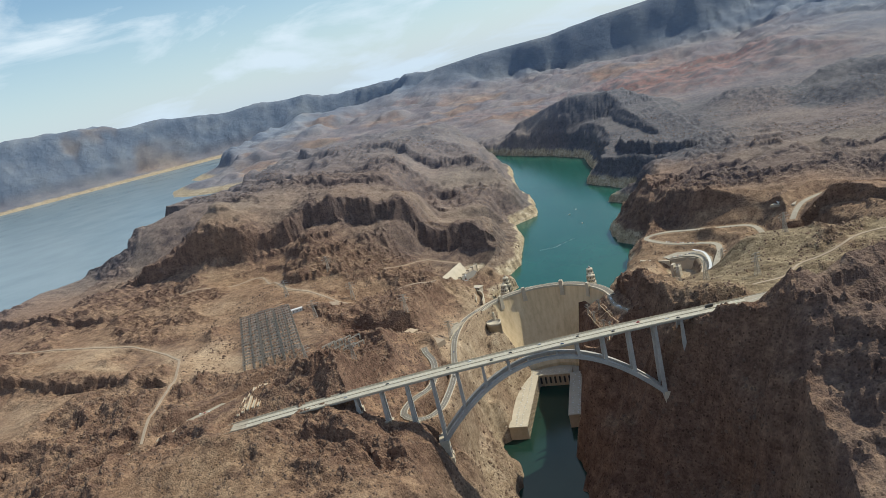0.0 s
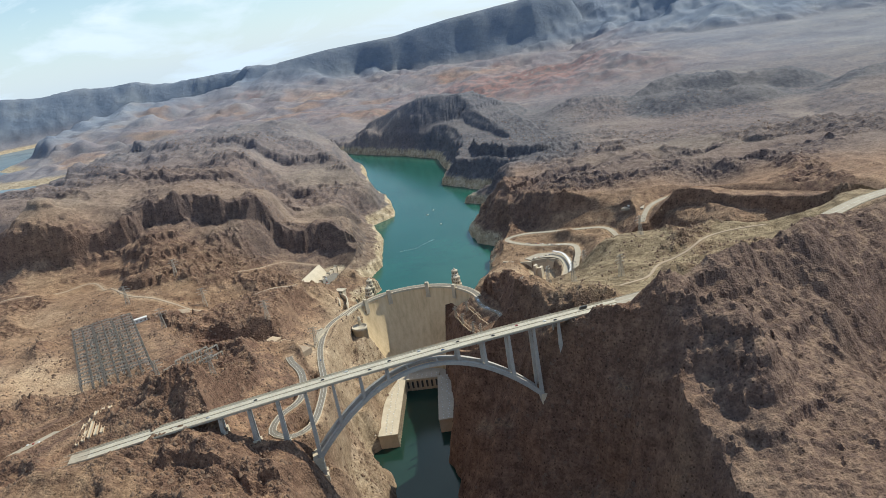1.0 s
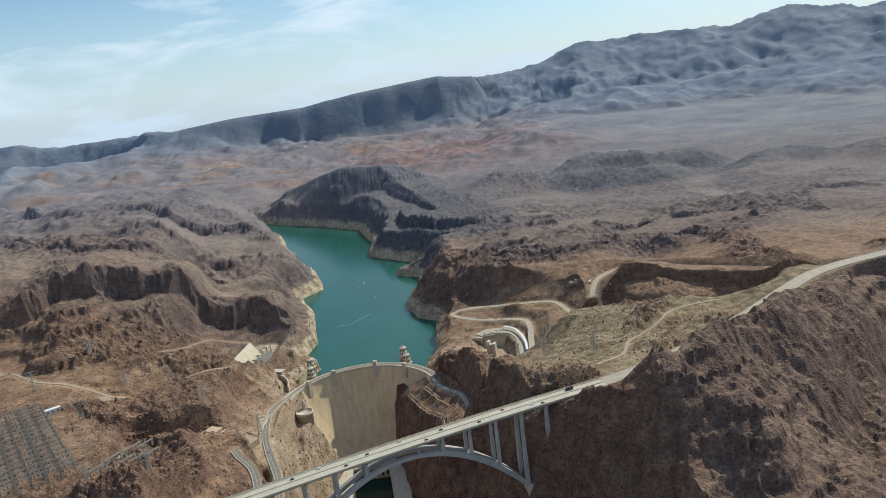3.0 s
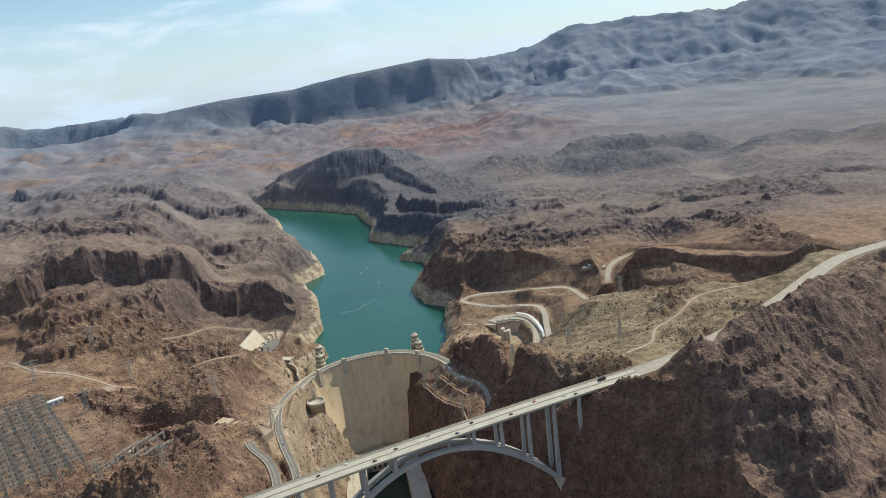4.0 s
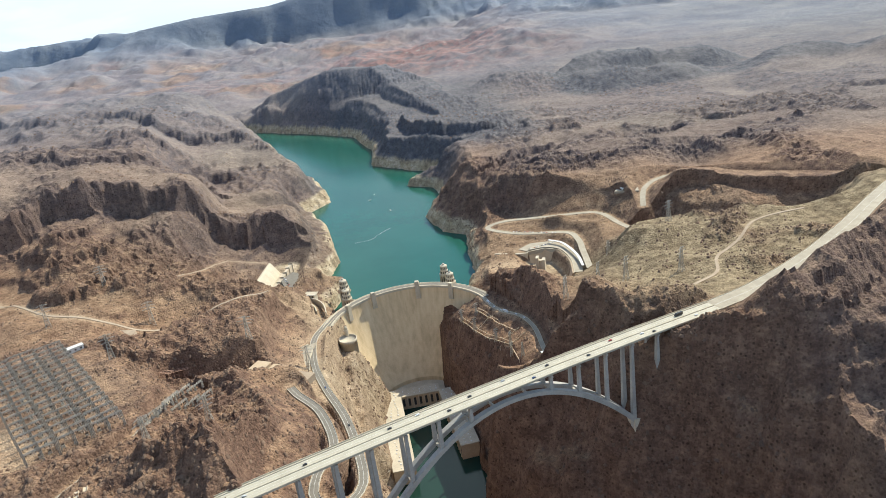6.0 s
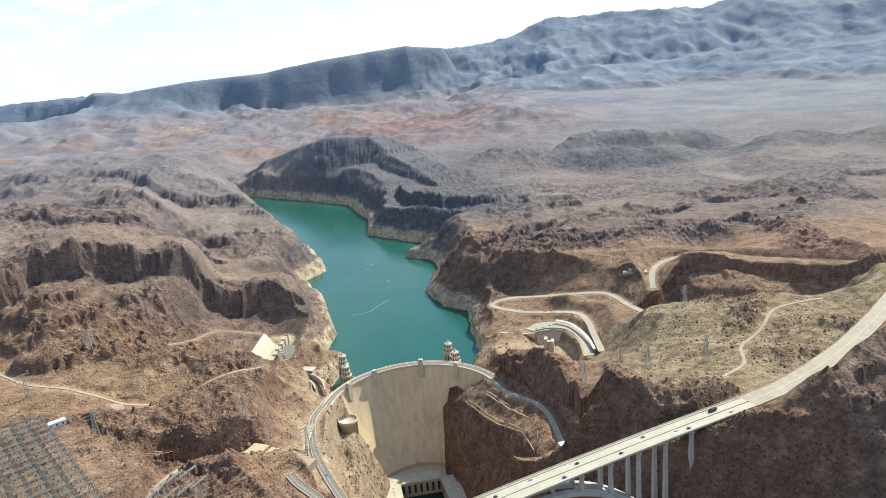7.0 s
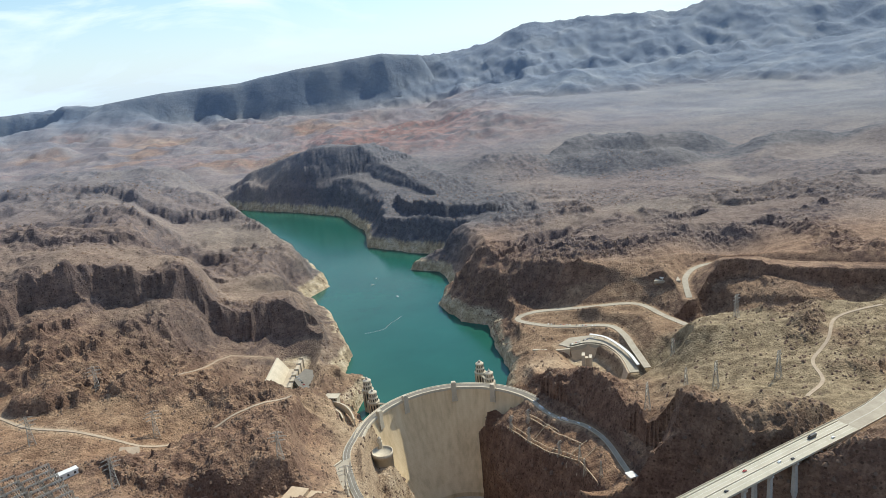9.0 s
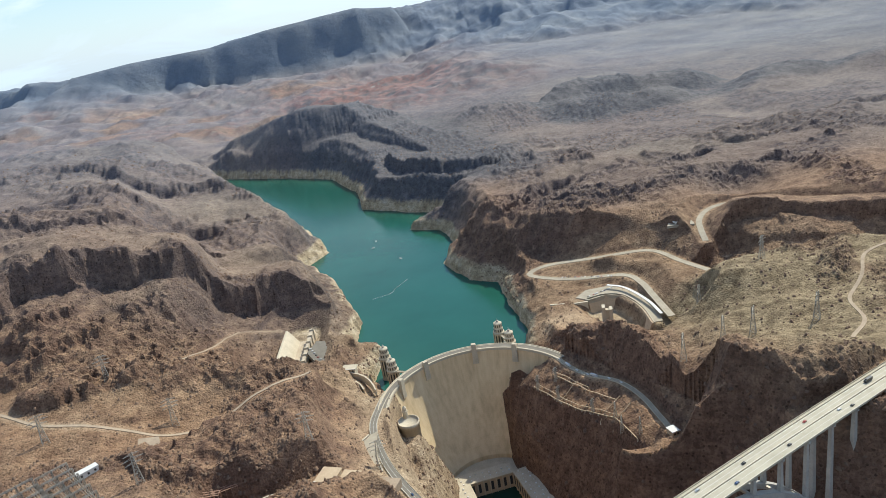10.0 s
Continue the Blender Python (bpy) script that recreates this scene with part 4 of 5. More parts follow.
def build_dam():
    dam = thing("dam", DX, DY, 0, 0, "huge curved tan concrete arch dam with a road on its crest", "dam")
    lo, hi, n = -80.0, 70.0, 100
    bm = bmesh.new()
    zs = [CREST - 156.0 * k / 26 for k in range(27)] + [-140.0]
    cols = []
    for k in range(n + 1):
        a = radians(lo + (hi - lo) * k / n)
        s, c = math.sin(a), math.cos(a)
        col = [bm.verts.new((face_radius(z) * s, face_radius(z) * c, z)) for z in zs]
        col += [bm.verts.new((152 * s, 152 * c, -140)), bm.verts.new((152 * s, 152 * c, CREST))]
        cols.append(col)
    m = len(cols[0])
    for p, q in zip(cols, cols[1:]):
        for k in range(m):
            bm.faces.new((p[k], p[(k + 1) % m], q[(k + 1) % m], q[k]))
    part("body", bm, DAM_FACE, dam, smooth=False)
    for name, r0, r1, z0, z1, mat, note in (("road", 139.5, 150.5, CREST, CREST + 0.4, ASPHALT, "grey asphalt crest road"),
                                            ("parapet", 137.0, 138.6, CREST - 2.6, CREST + 1.5, PALE, ""),
                                            ("parapet", 151.2, 152.6, CREST - 2.6, CREST + 1.5, PALE, ""),
                                            ("footway", 138.6, 140.6, CREST, CREST + 0.7, PALE, ""),
                                            ("footway", 149.4, 151.2, CREST, CREST + 0.7, PALE, "")):
        bm = bmesh.new()
        ring = []
        for k in range(n + 1):
            a = radians(lo + (hi - lo) * k / n)
            ring.append([bm.verts.new((r * math.sin(a), r * math.cos(a), z)) for r, z in ((r0, z0), (r1, z0), (r1, z1), (r0, z1))])
        for p, q in zip(ring, ring[1:]):
            for k in range(4):
                bm.faces.new((p[k], p[(k + 1) % 4], q[(k + 1) % 4], q[k]))
        bm.faces.new(ring[0])
        bm.faces.new(ring[-1][::-1])
        part(name, bm, mat, dam, note)
    # towers that stand in the downstream parapet
    for turn, high in ((-52, 9), (-27.8, 9), (8, 12), (35.5, 9)):
        bm = bmesh.new()
        box(bm, -4.2, 4.2, -3.2, 3.6, -16, high - 1.5, 0.3)
        box(bm, -3.4, 3.4, -2.6, 3.0, high - 1.5, high)
        box(bm, -4.8, 4.8, -3.6, -2.6, -22, -12, 0.3)
        t = part("crest_tower", bm, PALE, dam, "square pale concrete tower on the crest")
        x, y = 136.8 * math.sin(radians(turn)), 136.8 * math.cos(radians(turn))
        t.matrix_basis = at_place(x, y, CREST, -turn)
    # the flat apron round the toe
    bm = bmesh.new()
    ring = []
    for k in range(41):
        a = radians(-58 + 112 * k / 40)
        ring.append([bm.verts.new((r * math.sin(a), r * math.cos(a), z)) for r, z in ((44, -140), (84, -140), (84, -116), (44, -122))])
    for p, q in zip(ring, ring[1:]):
        for k in range(4):
            bm.faces.new((p[k], p[(k + 1) % 4], q[(k + 1) % 4], q[k]))
    part("apron", bm, PALE, dam, "pale curved concrete apron at the toe")
    # the drum below the left end of the crest, with its stair tower
    bm = bmesh.new()
    lathe(bm, [(15, -40), (15, 20), (15.6, 20), (15.6, 26), (14.4, 26), (14.4, 23.4), (0.2, 23.4)], 32, close=False)
    d = part("drum", bm, PALE, dam, "round pale concrete drum with a flat roof", True)
    d.matrix_basis = at_place(-111, 14, 0)
    bm = bmesh.new()
    lathe(bm, [(3.6, 20), (3.6, 33), (4.2, 33), (4.2, 35), (3.0, 35), (3.0, 40), (0.1, 43)], 12, close=False)
    d = part("stair_tower", bm, PALE, dam)
    d.matrix_basis = at_place(-113, 28, 0)
    return dam


build_dam()


# ---- the intake towers ----
def build_intake_tower(x, y, turn):
    tw = thing("intake_tower", x, y, 0, turn, "tall fluted concrete intake tower standing in the lake", "tower", "intake towers in the lake")
    bm = bmesh.new()
    lathe(bm, [(10.6, -60), (9.8, 4), (8.6, 6), (8.6, 37), (9.0, 38), (9.0, 40), (8.6, 40)], 36)
    part("shaft", bm, CONCRETE, tw)
    for k in range(12):
        a = 2 * math.pi * k / 12
        bm = bmesh.new()
        box(bm, 8.2, 9.9, -0.8, 0.8, -60, 38.2, 0.15)
        f = part("fin", bm, CONCRETE, tw)
        f.matrix_basis = pose(0, 0, 0, 0, 0, math.degrees(a))
        bm = bmesh.new()
        box(bm, 8.3, 8.9, -1.0, 1.0, 8, 35, 0.0)
        f = part("slot", bm, DARK, tw, "tall dark gate slot")
        f.matrix_basis = pose(0, 0, 0, 0, 0, math.degrees(a) + 15)
    bm = bmesh.new()
    lathe(bm, [(9.9, 38.3), (9.9, 40.2), (7.8, 40.2), (7.8, 47.4), (7.1, 47.4), (6.8, 48.4), (6.8, 55.4), (7.1, 55.4), (7.1, 56.2), (5.0, 57.4), (0.3, 58.2)], 32, close=False)
    part("gatehouse", bm, PALE, tw, "round pale gatehouse, stepped, with a shallow roof")
    for k in range(12):
        a = 2 * math.pi * (k + 0.5) / 12
        for r, z0, z1, w in ((7.7, 42.0, 46.2, 0.9), (6.7, 49.6, 54.0, 0.7)):
            bm = bmesh.new()
            box(bm, r, r + 0.25, -w, w, z0, z1)
            f = part("window", bm, DARK, tw)
            f.matrix_basis = pose(0, 0, 0, 0, 0, math.degrees(a))
    bm = bmesh.new()
    lathe(bm, [(1.8, 57), (1.8, 59.4), (2.3, 59.4), (2.0, 60.6), (0.2, 61.6)], 12, close=False)
    beam(bm, (0, 0, 61), (0, 0, 64.0), 0.35)
    part("lantern", bm, STEEL, tw)
    return tw


build_intake_tower(-141, 60, 0)
build_intake_tower(-134, 12, 15)
build_intake_tower(55.5, 57, 0)
build_intake_tower(63, 15, 15)
for p, q in (((-134, 12), (-112, -22)), ((63, 15), (61, -10)), ((-141, 60), (-134, 12)), ((55.5, 57), (63, 15))):
    fb = thing("footbridge", p[0], p[1], 36, 0, "narrow concrete footbridge between an intake tower and the crest", "footbridge", "footbridges of the intake towers")
    v = Vector((q[0] - p[0], q[1] - p[1], 10 if q[1] < 0 else 0))
    bm = bmesh.new()
    beam(bm, v * 0.2, v, 4.0, 1.2)
    part("deck", bm, PALE, fb)
    for side in (-1.8, 1.8):
        bm = bmesh.new()
        off = v.cross(Vector((0, 0, 1))).normalized() * side + Vector((0, 0, 1.0))
        beam(bm, v * 0.2 + off, v + off, 0.3, 1.0)
        part("railing", bm, PALE, fb)


# ---- the arch bridge ----
BX, BY, BTURN, SPAN = -76.0, -612.0, 19.68, 321.0
BC, BS = math.cos(radians(BTURN)), math.sin(radians(BTURN))


def along(s, off=0.0):
    """Site place of a point s along the bridge and off to its upstream side."""
    return BX + s * BC - off * BS, BY + s * BS + off * BC


def deck_z(s):
    return 167.0 - 16.0 * ((s - 280.0) / 520.0) ** 2


def arch_z(s):
    return 59.0 + 92.0 * (1 - ((s - SPAN / 2) / (SPAN / 2)) ** 2)


def build_bridge():
    br = thing("arch_bridge", BX, BY, 0, BTURN, "long concrete arch bridge carrying a highway across the canyon", "bridge")
    ss = [-310 + 760 * k / 76 for k in range(77)]
    path = [(s, 0, deck_z(s)) for s in ss]
    bm = bmesh.new()
    sweep(bm, path, [(-13.4, -0.9), (13.4, -0.9), (13.4, 0), (-13.4, 0)])
    part("deck", bm, DECK, br)
    for off in (-8.5, -3.0, 3.0, 8.5):
        bm = bmesh.new()
        sweep(bm, [(s, 0, deck_z(s)) for s in ss], [(off - 1.1, -4.0), (off + 1.1, -4.0), (off + 1.4, -0.9), (off - 1.4, -0.9)])
        part("girder", bm, BRIDGE, br, "weathered grey girder")
    for off, w, h, name in ((-13.1, 0.5, 1.2, "parapet"), (13.1, 0.5, 1.2, "parapet"), (-9.9, 0.5, 1.0, "barrier"), (0.9, 0.7, 1.0, "median_barrier")):
        bm = bmesh.new()
        sweep(bm, path, [(off - w / 2, 0.0), (off + w / 2, 0.0), (off + w / 3, h), (off - w / 3, h)])
        part(name, bm, PALE, br)
    for lo, hi in ((-9.4, 0.3), (1.5, 12.6)):
        bm = bmesh.new()
        sweep(bm, path, [(lo, 0.004), (hi, 0.004), (hi, 0.03), (lo, 0.03)])
        part("carriageway", bm, DECK, br)
        for off in (lo + 0.7, hi - 0.7, (lo + hi) / 2):
            bm = bmesh.new()
            sweep(bm, path, [(off - 0.1, 0.03), (off + 0.1, 0.03), (off + 0.1, 0.045), (off - 0.1, 0.045)])
            part("lane_line", bm, WHITE, br)
    # the twin ribs
    arc = [SPAN * k / 48 for k in range(49)]
    for off in (-8.4, 8.4):
        bm = bmesh.new()
        rings = []
        for s in arc:
            slope = math.atan(-2 * 92.0 * (s - SPAN / 2) / (SPAN / 2) ** 2)
            nx_, nz_ = -math.sin(slope), math.cos(slope)
            deep = 2.2 + 0.9 * abs(s / SPAN - 0.5) * 2
            rings.append([bm.verts.new((s + nx_ * d, off + w, arch_z(s) + nz_ * d)) for w, d in ((-3.0, -deep), (3.0, -deep), (3.0, deep), (-3.0, deep))])
        for p, q in zip(rings, rings[1:]):
            for k in range(4):
                bm.faces.new((p[k], p[(k + 1) % 4], q[(k + 1) % 4], q[k]))
        part("arch_rib", bm, BRIDGE, br)
    for s in (39, 75, 111, 140, 181, 210, 246, 282):
        bm = bmesh.new()
        beam(bm, (s, -5.6, arch_z(s)), (s, 5.6, arch_z(s)), 2.4, 2.4)
        part("rib_strut", bm, STEEL, br)
    # columns in pairs, with a cross-head under the deck
    for s in (-143.5, -107, -70.5, -34, 2.5, 39, 75.5, 112, 210, 246, 282.5, 319, 355.5, 392):
        on_arch = 10 < s < 311
        for off in (-8.4, 8.4):
            foot = arch_z(s) + 2.0 if on_arch else min(height(*along(s, off)), deck_z(s) - 12) - (4 if s < 10 else 16)
            if on_arch and deck_z(s) - 6 - foot < 1.0:
                continue
            top = deck_z(s) - 6.0
            bm = bmesh.new()
            w0, w1 = (2.2, 1.7) if on_arch else (2.9, 1.8)
            rings = [[bm.verts.new((s + i * w, off + j * w * 0.85, z)) for i, j in ((-1, -1), (1, -1), (1, 1), (-1, 1))] for w, z in ((w0, foot), (w1, top))]
            for k in range(4):
                bm.faces.new((rings[0][k], rings[0][(k + 1) % 4], rings[1][(k + 1) % 4], rings[1][k]))
            bm.faces.new(rings[0][::-1])
            bm.faces.new(rings[1])
            part("column", bm, BRIDGE, br)
            if not on_arch and s < 10:
                bm = bmesh.new()
                box(bm, s - 5, s + 5, off - 4.5, off + 4.5, foot - 6, foot + 4.6, 0.2)
                part("footing", bm, PALE, br, "pale concrete column footing")
        bm = bmesh.new()
        box(bm, s - 1.6, s + 1.6, -11.6, 11.6, deck_z(s) - 6.2, deck_z(s) - 3.9)
        part("cross_head", bm, BRIDGE, br)
    for s, back in ((-2, -1), (323, 1)):
        bm = bmesh.new()
        box(bm, s - 7, s + 7, -14, 14, 44, 62, 1.0)
        part("springing_block", bm, PALE, br, "pale concrete block where the arch springs")
    for s in (-310, 450):
        bm = bmesh.new()
        box(bm, s - 5, s + 5, -13.6, 13.6, deck_z(s) - 16, deck_z(s) - 0.95)
        part("abutment", bm, PALE, br)
    return br


build_bridge()


# ---- the powerhouse at the foot of the dam ----
def build_wing(name, x, y, turn, length, wide, z0, z1, roof, note):
    """A long wing with a row of tall windows towards its local -y side."""
    w = thing(name, x, y, 0, turn, note, "powerhouse", "wings of the powerhouse")
    bm = bmesh.new()
    box(bm, 0, length, 0, wide, z0, z1)
    part("wall", bm, TAN, w)
    bm = bmesh.new()
    box(bm, -0.8, length + 0.8, -0.8, wide + 0.8, z1, z1 + 1.6)
    part("roof", bm, roof, w, "flat pale concrete roof")
    n = int(length / 9)
    for k in range(n):
        s = (k + 0.5) * length / n
        bm = bmesh.new()
        box(bm, s - 2.0, s + 2.0, -0.25, 0.35, z0 + 14, z1 - 4)
        part("window", bm, DARK, w)
        bm = bmesh.new()
        box(bm, s - 3.3 - 0.6, s - 3.3 + 0.6, -1.0, 0.5, z0, z1 + 0.004)
        part("pilaster", bm, PALE, w)
    for k in range(n):
        s = (k + 0.5) * length / n
        for d in (0.3, 0.65):
            bm = bmesh.new()
            q = random.uniform(0.6, 1.3)
            d += random.uniform(-0.08, 0.08)
            box(bm, s - q, s + q, wide * d - q, wide * d + q, z1 + 1.6, z1 + 1.8 + q, 0.2)
            part("roof_vent", bm, WHITE, w)
    return w


build_wing("powerhouse_wing", -45, -322, 94.3, 222, 34, -140, -106, PALE, "long sunlit powerhouse wing along the canyon foot")
build_wing("powerhouse_wing", 9, -121, -83.3, 168, 29, -140, -106, PALE, "long shaded powerhouse wing along the canyon foot")
build_wing("powerhouse_middle", -60, -124, 2, 70, 24, -140, -107, PALE, "short powerhouse block across the toe of the dam")


# ---- roads ----
def road_strip(name, line, width, mat, label, lines=0, rails=False):
    """A carriageway laid on its bench."""
    rd = thing(name, 0, 0, 0, 0, label, "road", kind="structure")
    bm = bmesh.new()
    sweep(bm, [tuple(p) for p in line], [(-width / 2, -0.9), (width / 2, -0.9), (width / 2, 0.1), (-width / 2, 0.1)])
    part("carriageway", bm, mat, rd)
    for off in ((-width / 2 + 0.6, width / 2 - 0.6, 0.0) if lines else ()):
        bm = bmesh.new()
        sweep(bm, [tuple(p) for p in line], [(off - 0.12, 0.1), (off + 0.12, 0.1), (off + 0.12, 0.115), (off - 0.12, 0.115)])
        part("lane_line", bm, WHITE, rd)
    if rails:
        for off in (-width / 2 - 0.3, width / 2 + 0.3):
            bm = bmesh.new()
            sweep(bm, [tuple(p) for p in line], [(off - 0.25, -0.8), (off + 0.25, -0.8), (off + 0.2, 0.9), (off - 0.2, 0.9)])
            part("low_wall", bm, PALE, rd)
    return rd


PAVED = surface("worn_paving", (0.33, 0.280, 0.21), (0.46, 0.400, 0.305), 0.08, 0.9, bump=0.1)
DIRT = surface("dirt_track", (0.33, 0.25, 0.175), (0.46, 0.36, 0.255), 0.06, 0.95, bump=0.3)
road_strip("dam_road", DAM_ROAD, 10, ASPHALT, "winding grey asphalt road with low walls above the canyon", 1, True)
road_strip("service_road", EAST_ROAD, 6, PAVED, "worn service road cut into the shaded cliff", 0, True)
road_strip("terrace_road", TERRACE_ROAD, 12, PAVED, "pale hairpin road round the parking terraces")
road_strip("upper_road", EAST_UPPER, 11, PAVED, "pale road along the top of a cut cliff")
road_strip("highway", EAST_HIGHWAY, 25, PAVED, "wide pale concrete highway curving off the bridge", 1, True)
road_strip("highway", WEST_APPROACH, 20, PAVED, "worn grey highway leading on from the bridge")
road_strip("access_road", ACCESS_ROAD, 8, PAVED, "worn grey access road past the switchyard")
for line in (WEST_TRACK, RIDGE_TRACK, SPILLWAY_TRACK, PLATEAU_TRACK):
    road_strip("dirt_track", line, 4.5, DIRT, "narrow pale dirt track over the desert ground")


# ---- terraces, spillways and buildings ----
def slab_on(name, corners, z, mat, label, category, deep=8.0):
    """A flat paved terrace of the given corners."""
    t = thing(name, 0, 0, z, 0, label, category, kind="structure")
    bm = bmesh.new()
    top = [bm.verts.new((x, y, 0)) for x, y in corners]
    low = [bm.verts.new((x, y, -deep)) for x, y in corners]
    bm.faces.new(top)
    bm.faces.new(low[::-1])
    for k in range(len(corners)):
        j = (k + 1) % len(corners)
        bm.faces.new((top[k], low[k], low[j], top[j]))
    part("paving", bm, mat, t)
    return t


slab_on("parking_terrace", [(212, 100), (240, 122), (285, 118), (312, 70), (314, 0), (300, -52), (286, -50), (296, 10), (288, 66), (262, 84), (228, 80)], 48, PAVED, "curved grey parking terrace above the spillway", "parking")
slab_on("parking_terrace", [(-452, -690), (-425, -640), (-395, -640), (-380, -668), (-405, -700)], 150.3, PAVED, "oval grey parking area beside the bridge approach", "parking", 5)
slab_on("parking_terrace", [(445, 200), (462, 225), (500, 210), (492, 182)], 105, PAVED, "small grey pull-out beside the upper road", "parking", 5)
slab_on("parking_terrace", [(-268, 120), (-250, 160), (-236, 150), (-222, 60), (-245, 48)], 51, ASPHALT, "dark parking strip beside the old spillway", "parking", 6)
slab_on("yard", [(-260, -275), (-160, -330), (-172, -350), (-196, -352), (-285, -305)], 87.5, DIRT, "bare sandy yard below the visitor buildings", "yard", 10)
slab_on("yard", [(-176, -172), (-188, -178), (-200, -190), (-208, -208), (-210, -228), (-206, -246), (-199, -262), (-186, -282), (-179, -262), (-183, -226), (-180, -196)], 53, PAVED, "pale curved terrace beside the dam road", "yard", 12)


def build_spillway(x, y, turn, length, label, tall=26.0):
    """A long open concrete trough with battered walls, a crest wall with piers, and an end wall."""
    sp = thing("spillway", x, y, 0, turn, label, "spillway", "spillways of the dam")
    bm = bmesh.new()
    v = [bm.verts.new(p) for p in ((0, 0, 56), (0, 18, 56 - tall), (length, 18, 56 - tall), (length, 0, 56), (0, -3, 56), (0, -3, 20), (length, -3, 20), (length, -3, 56), (0, 18, 20), (length, 18, 20))]
    for f in ((0, 1, 2, 3), (4, 0, 3, 7), (5, 4, 7, 6), (0, 4, 5, 8, 1), (3, 2, 9, 6, 7), (1, 8, 9, 2), (5, 6, 9, 8)):
        bm.faces.new([v[k] for k in f])
    part("sloped_wall", bm, PALE, sp, "sunlit pale concrete wall, sloping")
    bm = bmesh.new()
    box(bm, 0, length, 18, 40, 20, 56 - tall)
    part("floor", bm, CONCRETE, sp)
    bm = bmesh.new()
    box(bm, 0, length, 40, 46, 20, 49)
    part("crest_wall", bm, CONCRETE, sp)
    n = 6
    for k in range(n + 1):
        s = 2 + (length - 4) * k / n
        bm = bmesh.new()
        box(bm, s - 0.9, s + 0.9, 39, 48, 30, 52, 0.2)
        part("pier", bm, PALE, sp)
    bm = bmesh.new()
    box(bm, length - 4, length + 4, -2, 46, 20, 55.5)
    part("end_wall", bm, PALE, sp)
    return sp


build_spillway(-302, 220, -97.7, 150, "long bright concrete spillway trough on the west bank")


def build_house(name, x, y, z, turn, sx, sy, tall, wall, roof, label, category, eaves=0.8, group=""):
    h = thing(name, x, y, z, turn, label, category, group)
    bm = bmesh.new()
    box(bm, -sx / 2, sx / 2, -sy / 2, sy / 2, -6, tall)
    part("wall", bm, wall, h)
    bm = bmesh.new()
    box(bm, -sx / 2 - eaves, sx / 2 + eaves, -sy / 2 - eaves, sy / 2 + eaves, tall, tall + 0.9)
    part("roof", bm, roof, h)
    bm = bmesh.new()
    box(bm, -sx / 2 - eaves, sx / 2 + eaves, -sy / 2 - eaves, -sy / 2 - eaves + 0.5, tall + 0.9, tall + 1.6)
    part("roof_edge", bm, WHITE, h)
    n = max(2, int(sx / 6))
    for k in range(n):
        s = -sx / 2 + (k + 0.5) * sx / n
        bm = bmesh.new()
        box(bm, s - 1.1, s + 1.1, -sy / 2 - 0.2, -sy / 2 + 0.1, 1.2, tall - 1.2)
        part("window", bm, DARK, h)
    return h


# visitor buildings stepped down the west bank
build_house("visitor_building", -239, -305, 88, -28, 22, 26, 9, TAN, TAN, "low tan building with a flat tan roof", "building", group="visitor buildings")
build_house("visitor_building", -218, -316, 87, -28, 20, 30, 6, TAN, TAN, "low tan building with a flat tan roof", "building", group="visitor buildings")
build_house("visitor_building", -201, -326, 86, -28, 12, 30, 4, TAN, TAN, "low tan building with a flat tan roof", "building", group="visitor buildings")
build_house("lookout", -200, 22, 48, -20, 20, 13, 7, PALE, PALE, "flat-roofed pale lookout building near the crest", "building", 2.0)
build_house("switch_house", -494, -266, height(-494, -266) + 0.6, 35, 22, 9, 5, WHITE, WHITE, "small white switchyard building on dusty ground", "building")
build_house("service_shed", 92, -335, -118, -76, 58, 14, 14, TAN, STEEL, "long shaded shed on the river bank", "building")
build_house("service_block", -97, -300, -128, 101, 44, 14, 22, TAN, PALE, "plain tan service block beside the powerhouse", "building")
build_house("roadside_hut", 470, 205, 105, 20, 18, 8, 4, WHITE, WHITE, "small white hut at a roadside pull-out", "hut")
build_house("canopy", 164, -334, 56.3, 10, 9, 12, 5, TAN, WHITE, "small cream-roofed shelter on the service road", "shelter")
gate = thing("gate_tower", 240, 28, 40, -20, "white concrete gate structure at the mouth of the spillway", "gatehouse")
for x0, x1, y0, y1, z1 in ((-9, -3, -7, 7, 15), (-3, 3, -4, 4, 9), (3, 9, -7, 7, 11)):
    bm = bmesh.new()
    box(bm, x0, x1, y0, y1, -12, z1, 0.3)
    part("gate_block", bm, PALE, gate)
# the east spillway: a curved wall with a pale canopy along its edge
es = thing("spillway", 0, 0, 0, 0, "curved tan concrete spillway wall on the east bank", "spillway", "spillways of the dam")
curve = [tuple(p) for p in rounded_path([(228, 86, 48), (262, 88, 48), (288, 66, 48), (294, 10, 48), (284, -52, 48)], 6)]
bm = bmesh.new()
sweep(bm, curve, [(0, -34), (16, -34), (3, 0), (0, 0)])
part("sloped_wall", bm, TAN, es)
bm = bmesh.new()
sweep(bm, curve, [(-1.4, -6), (0, -6), (0, 1.2), (-1.4, 1.2)])
part("parapet", bm, PALE, es)
cp = thing("long_canopy", 0, 0, 48, 0, "long white canopy along the edge of the parking terrace", "canopy")
bm = bmesh.new()
sweep(bm, [tuple(p) for p in rounded_path([(276, 110, 6), (296, 88, 6), (305, 50, 6), (308, 5, 6), (304, -40, 6)], 6)], [(-2.6, 0), (2.6, 0), (2.6, 0.6), (-2.6, 0.6)])
part("roof", bm, WHITE, cp)
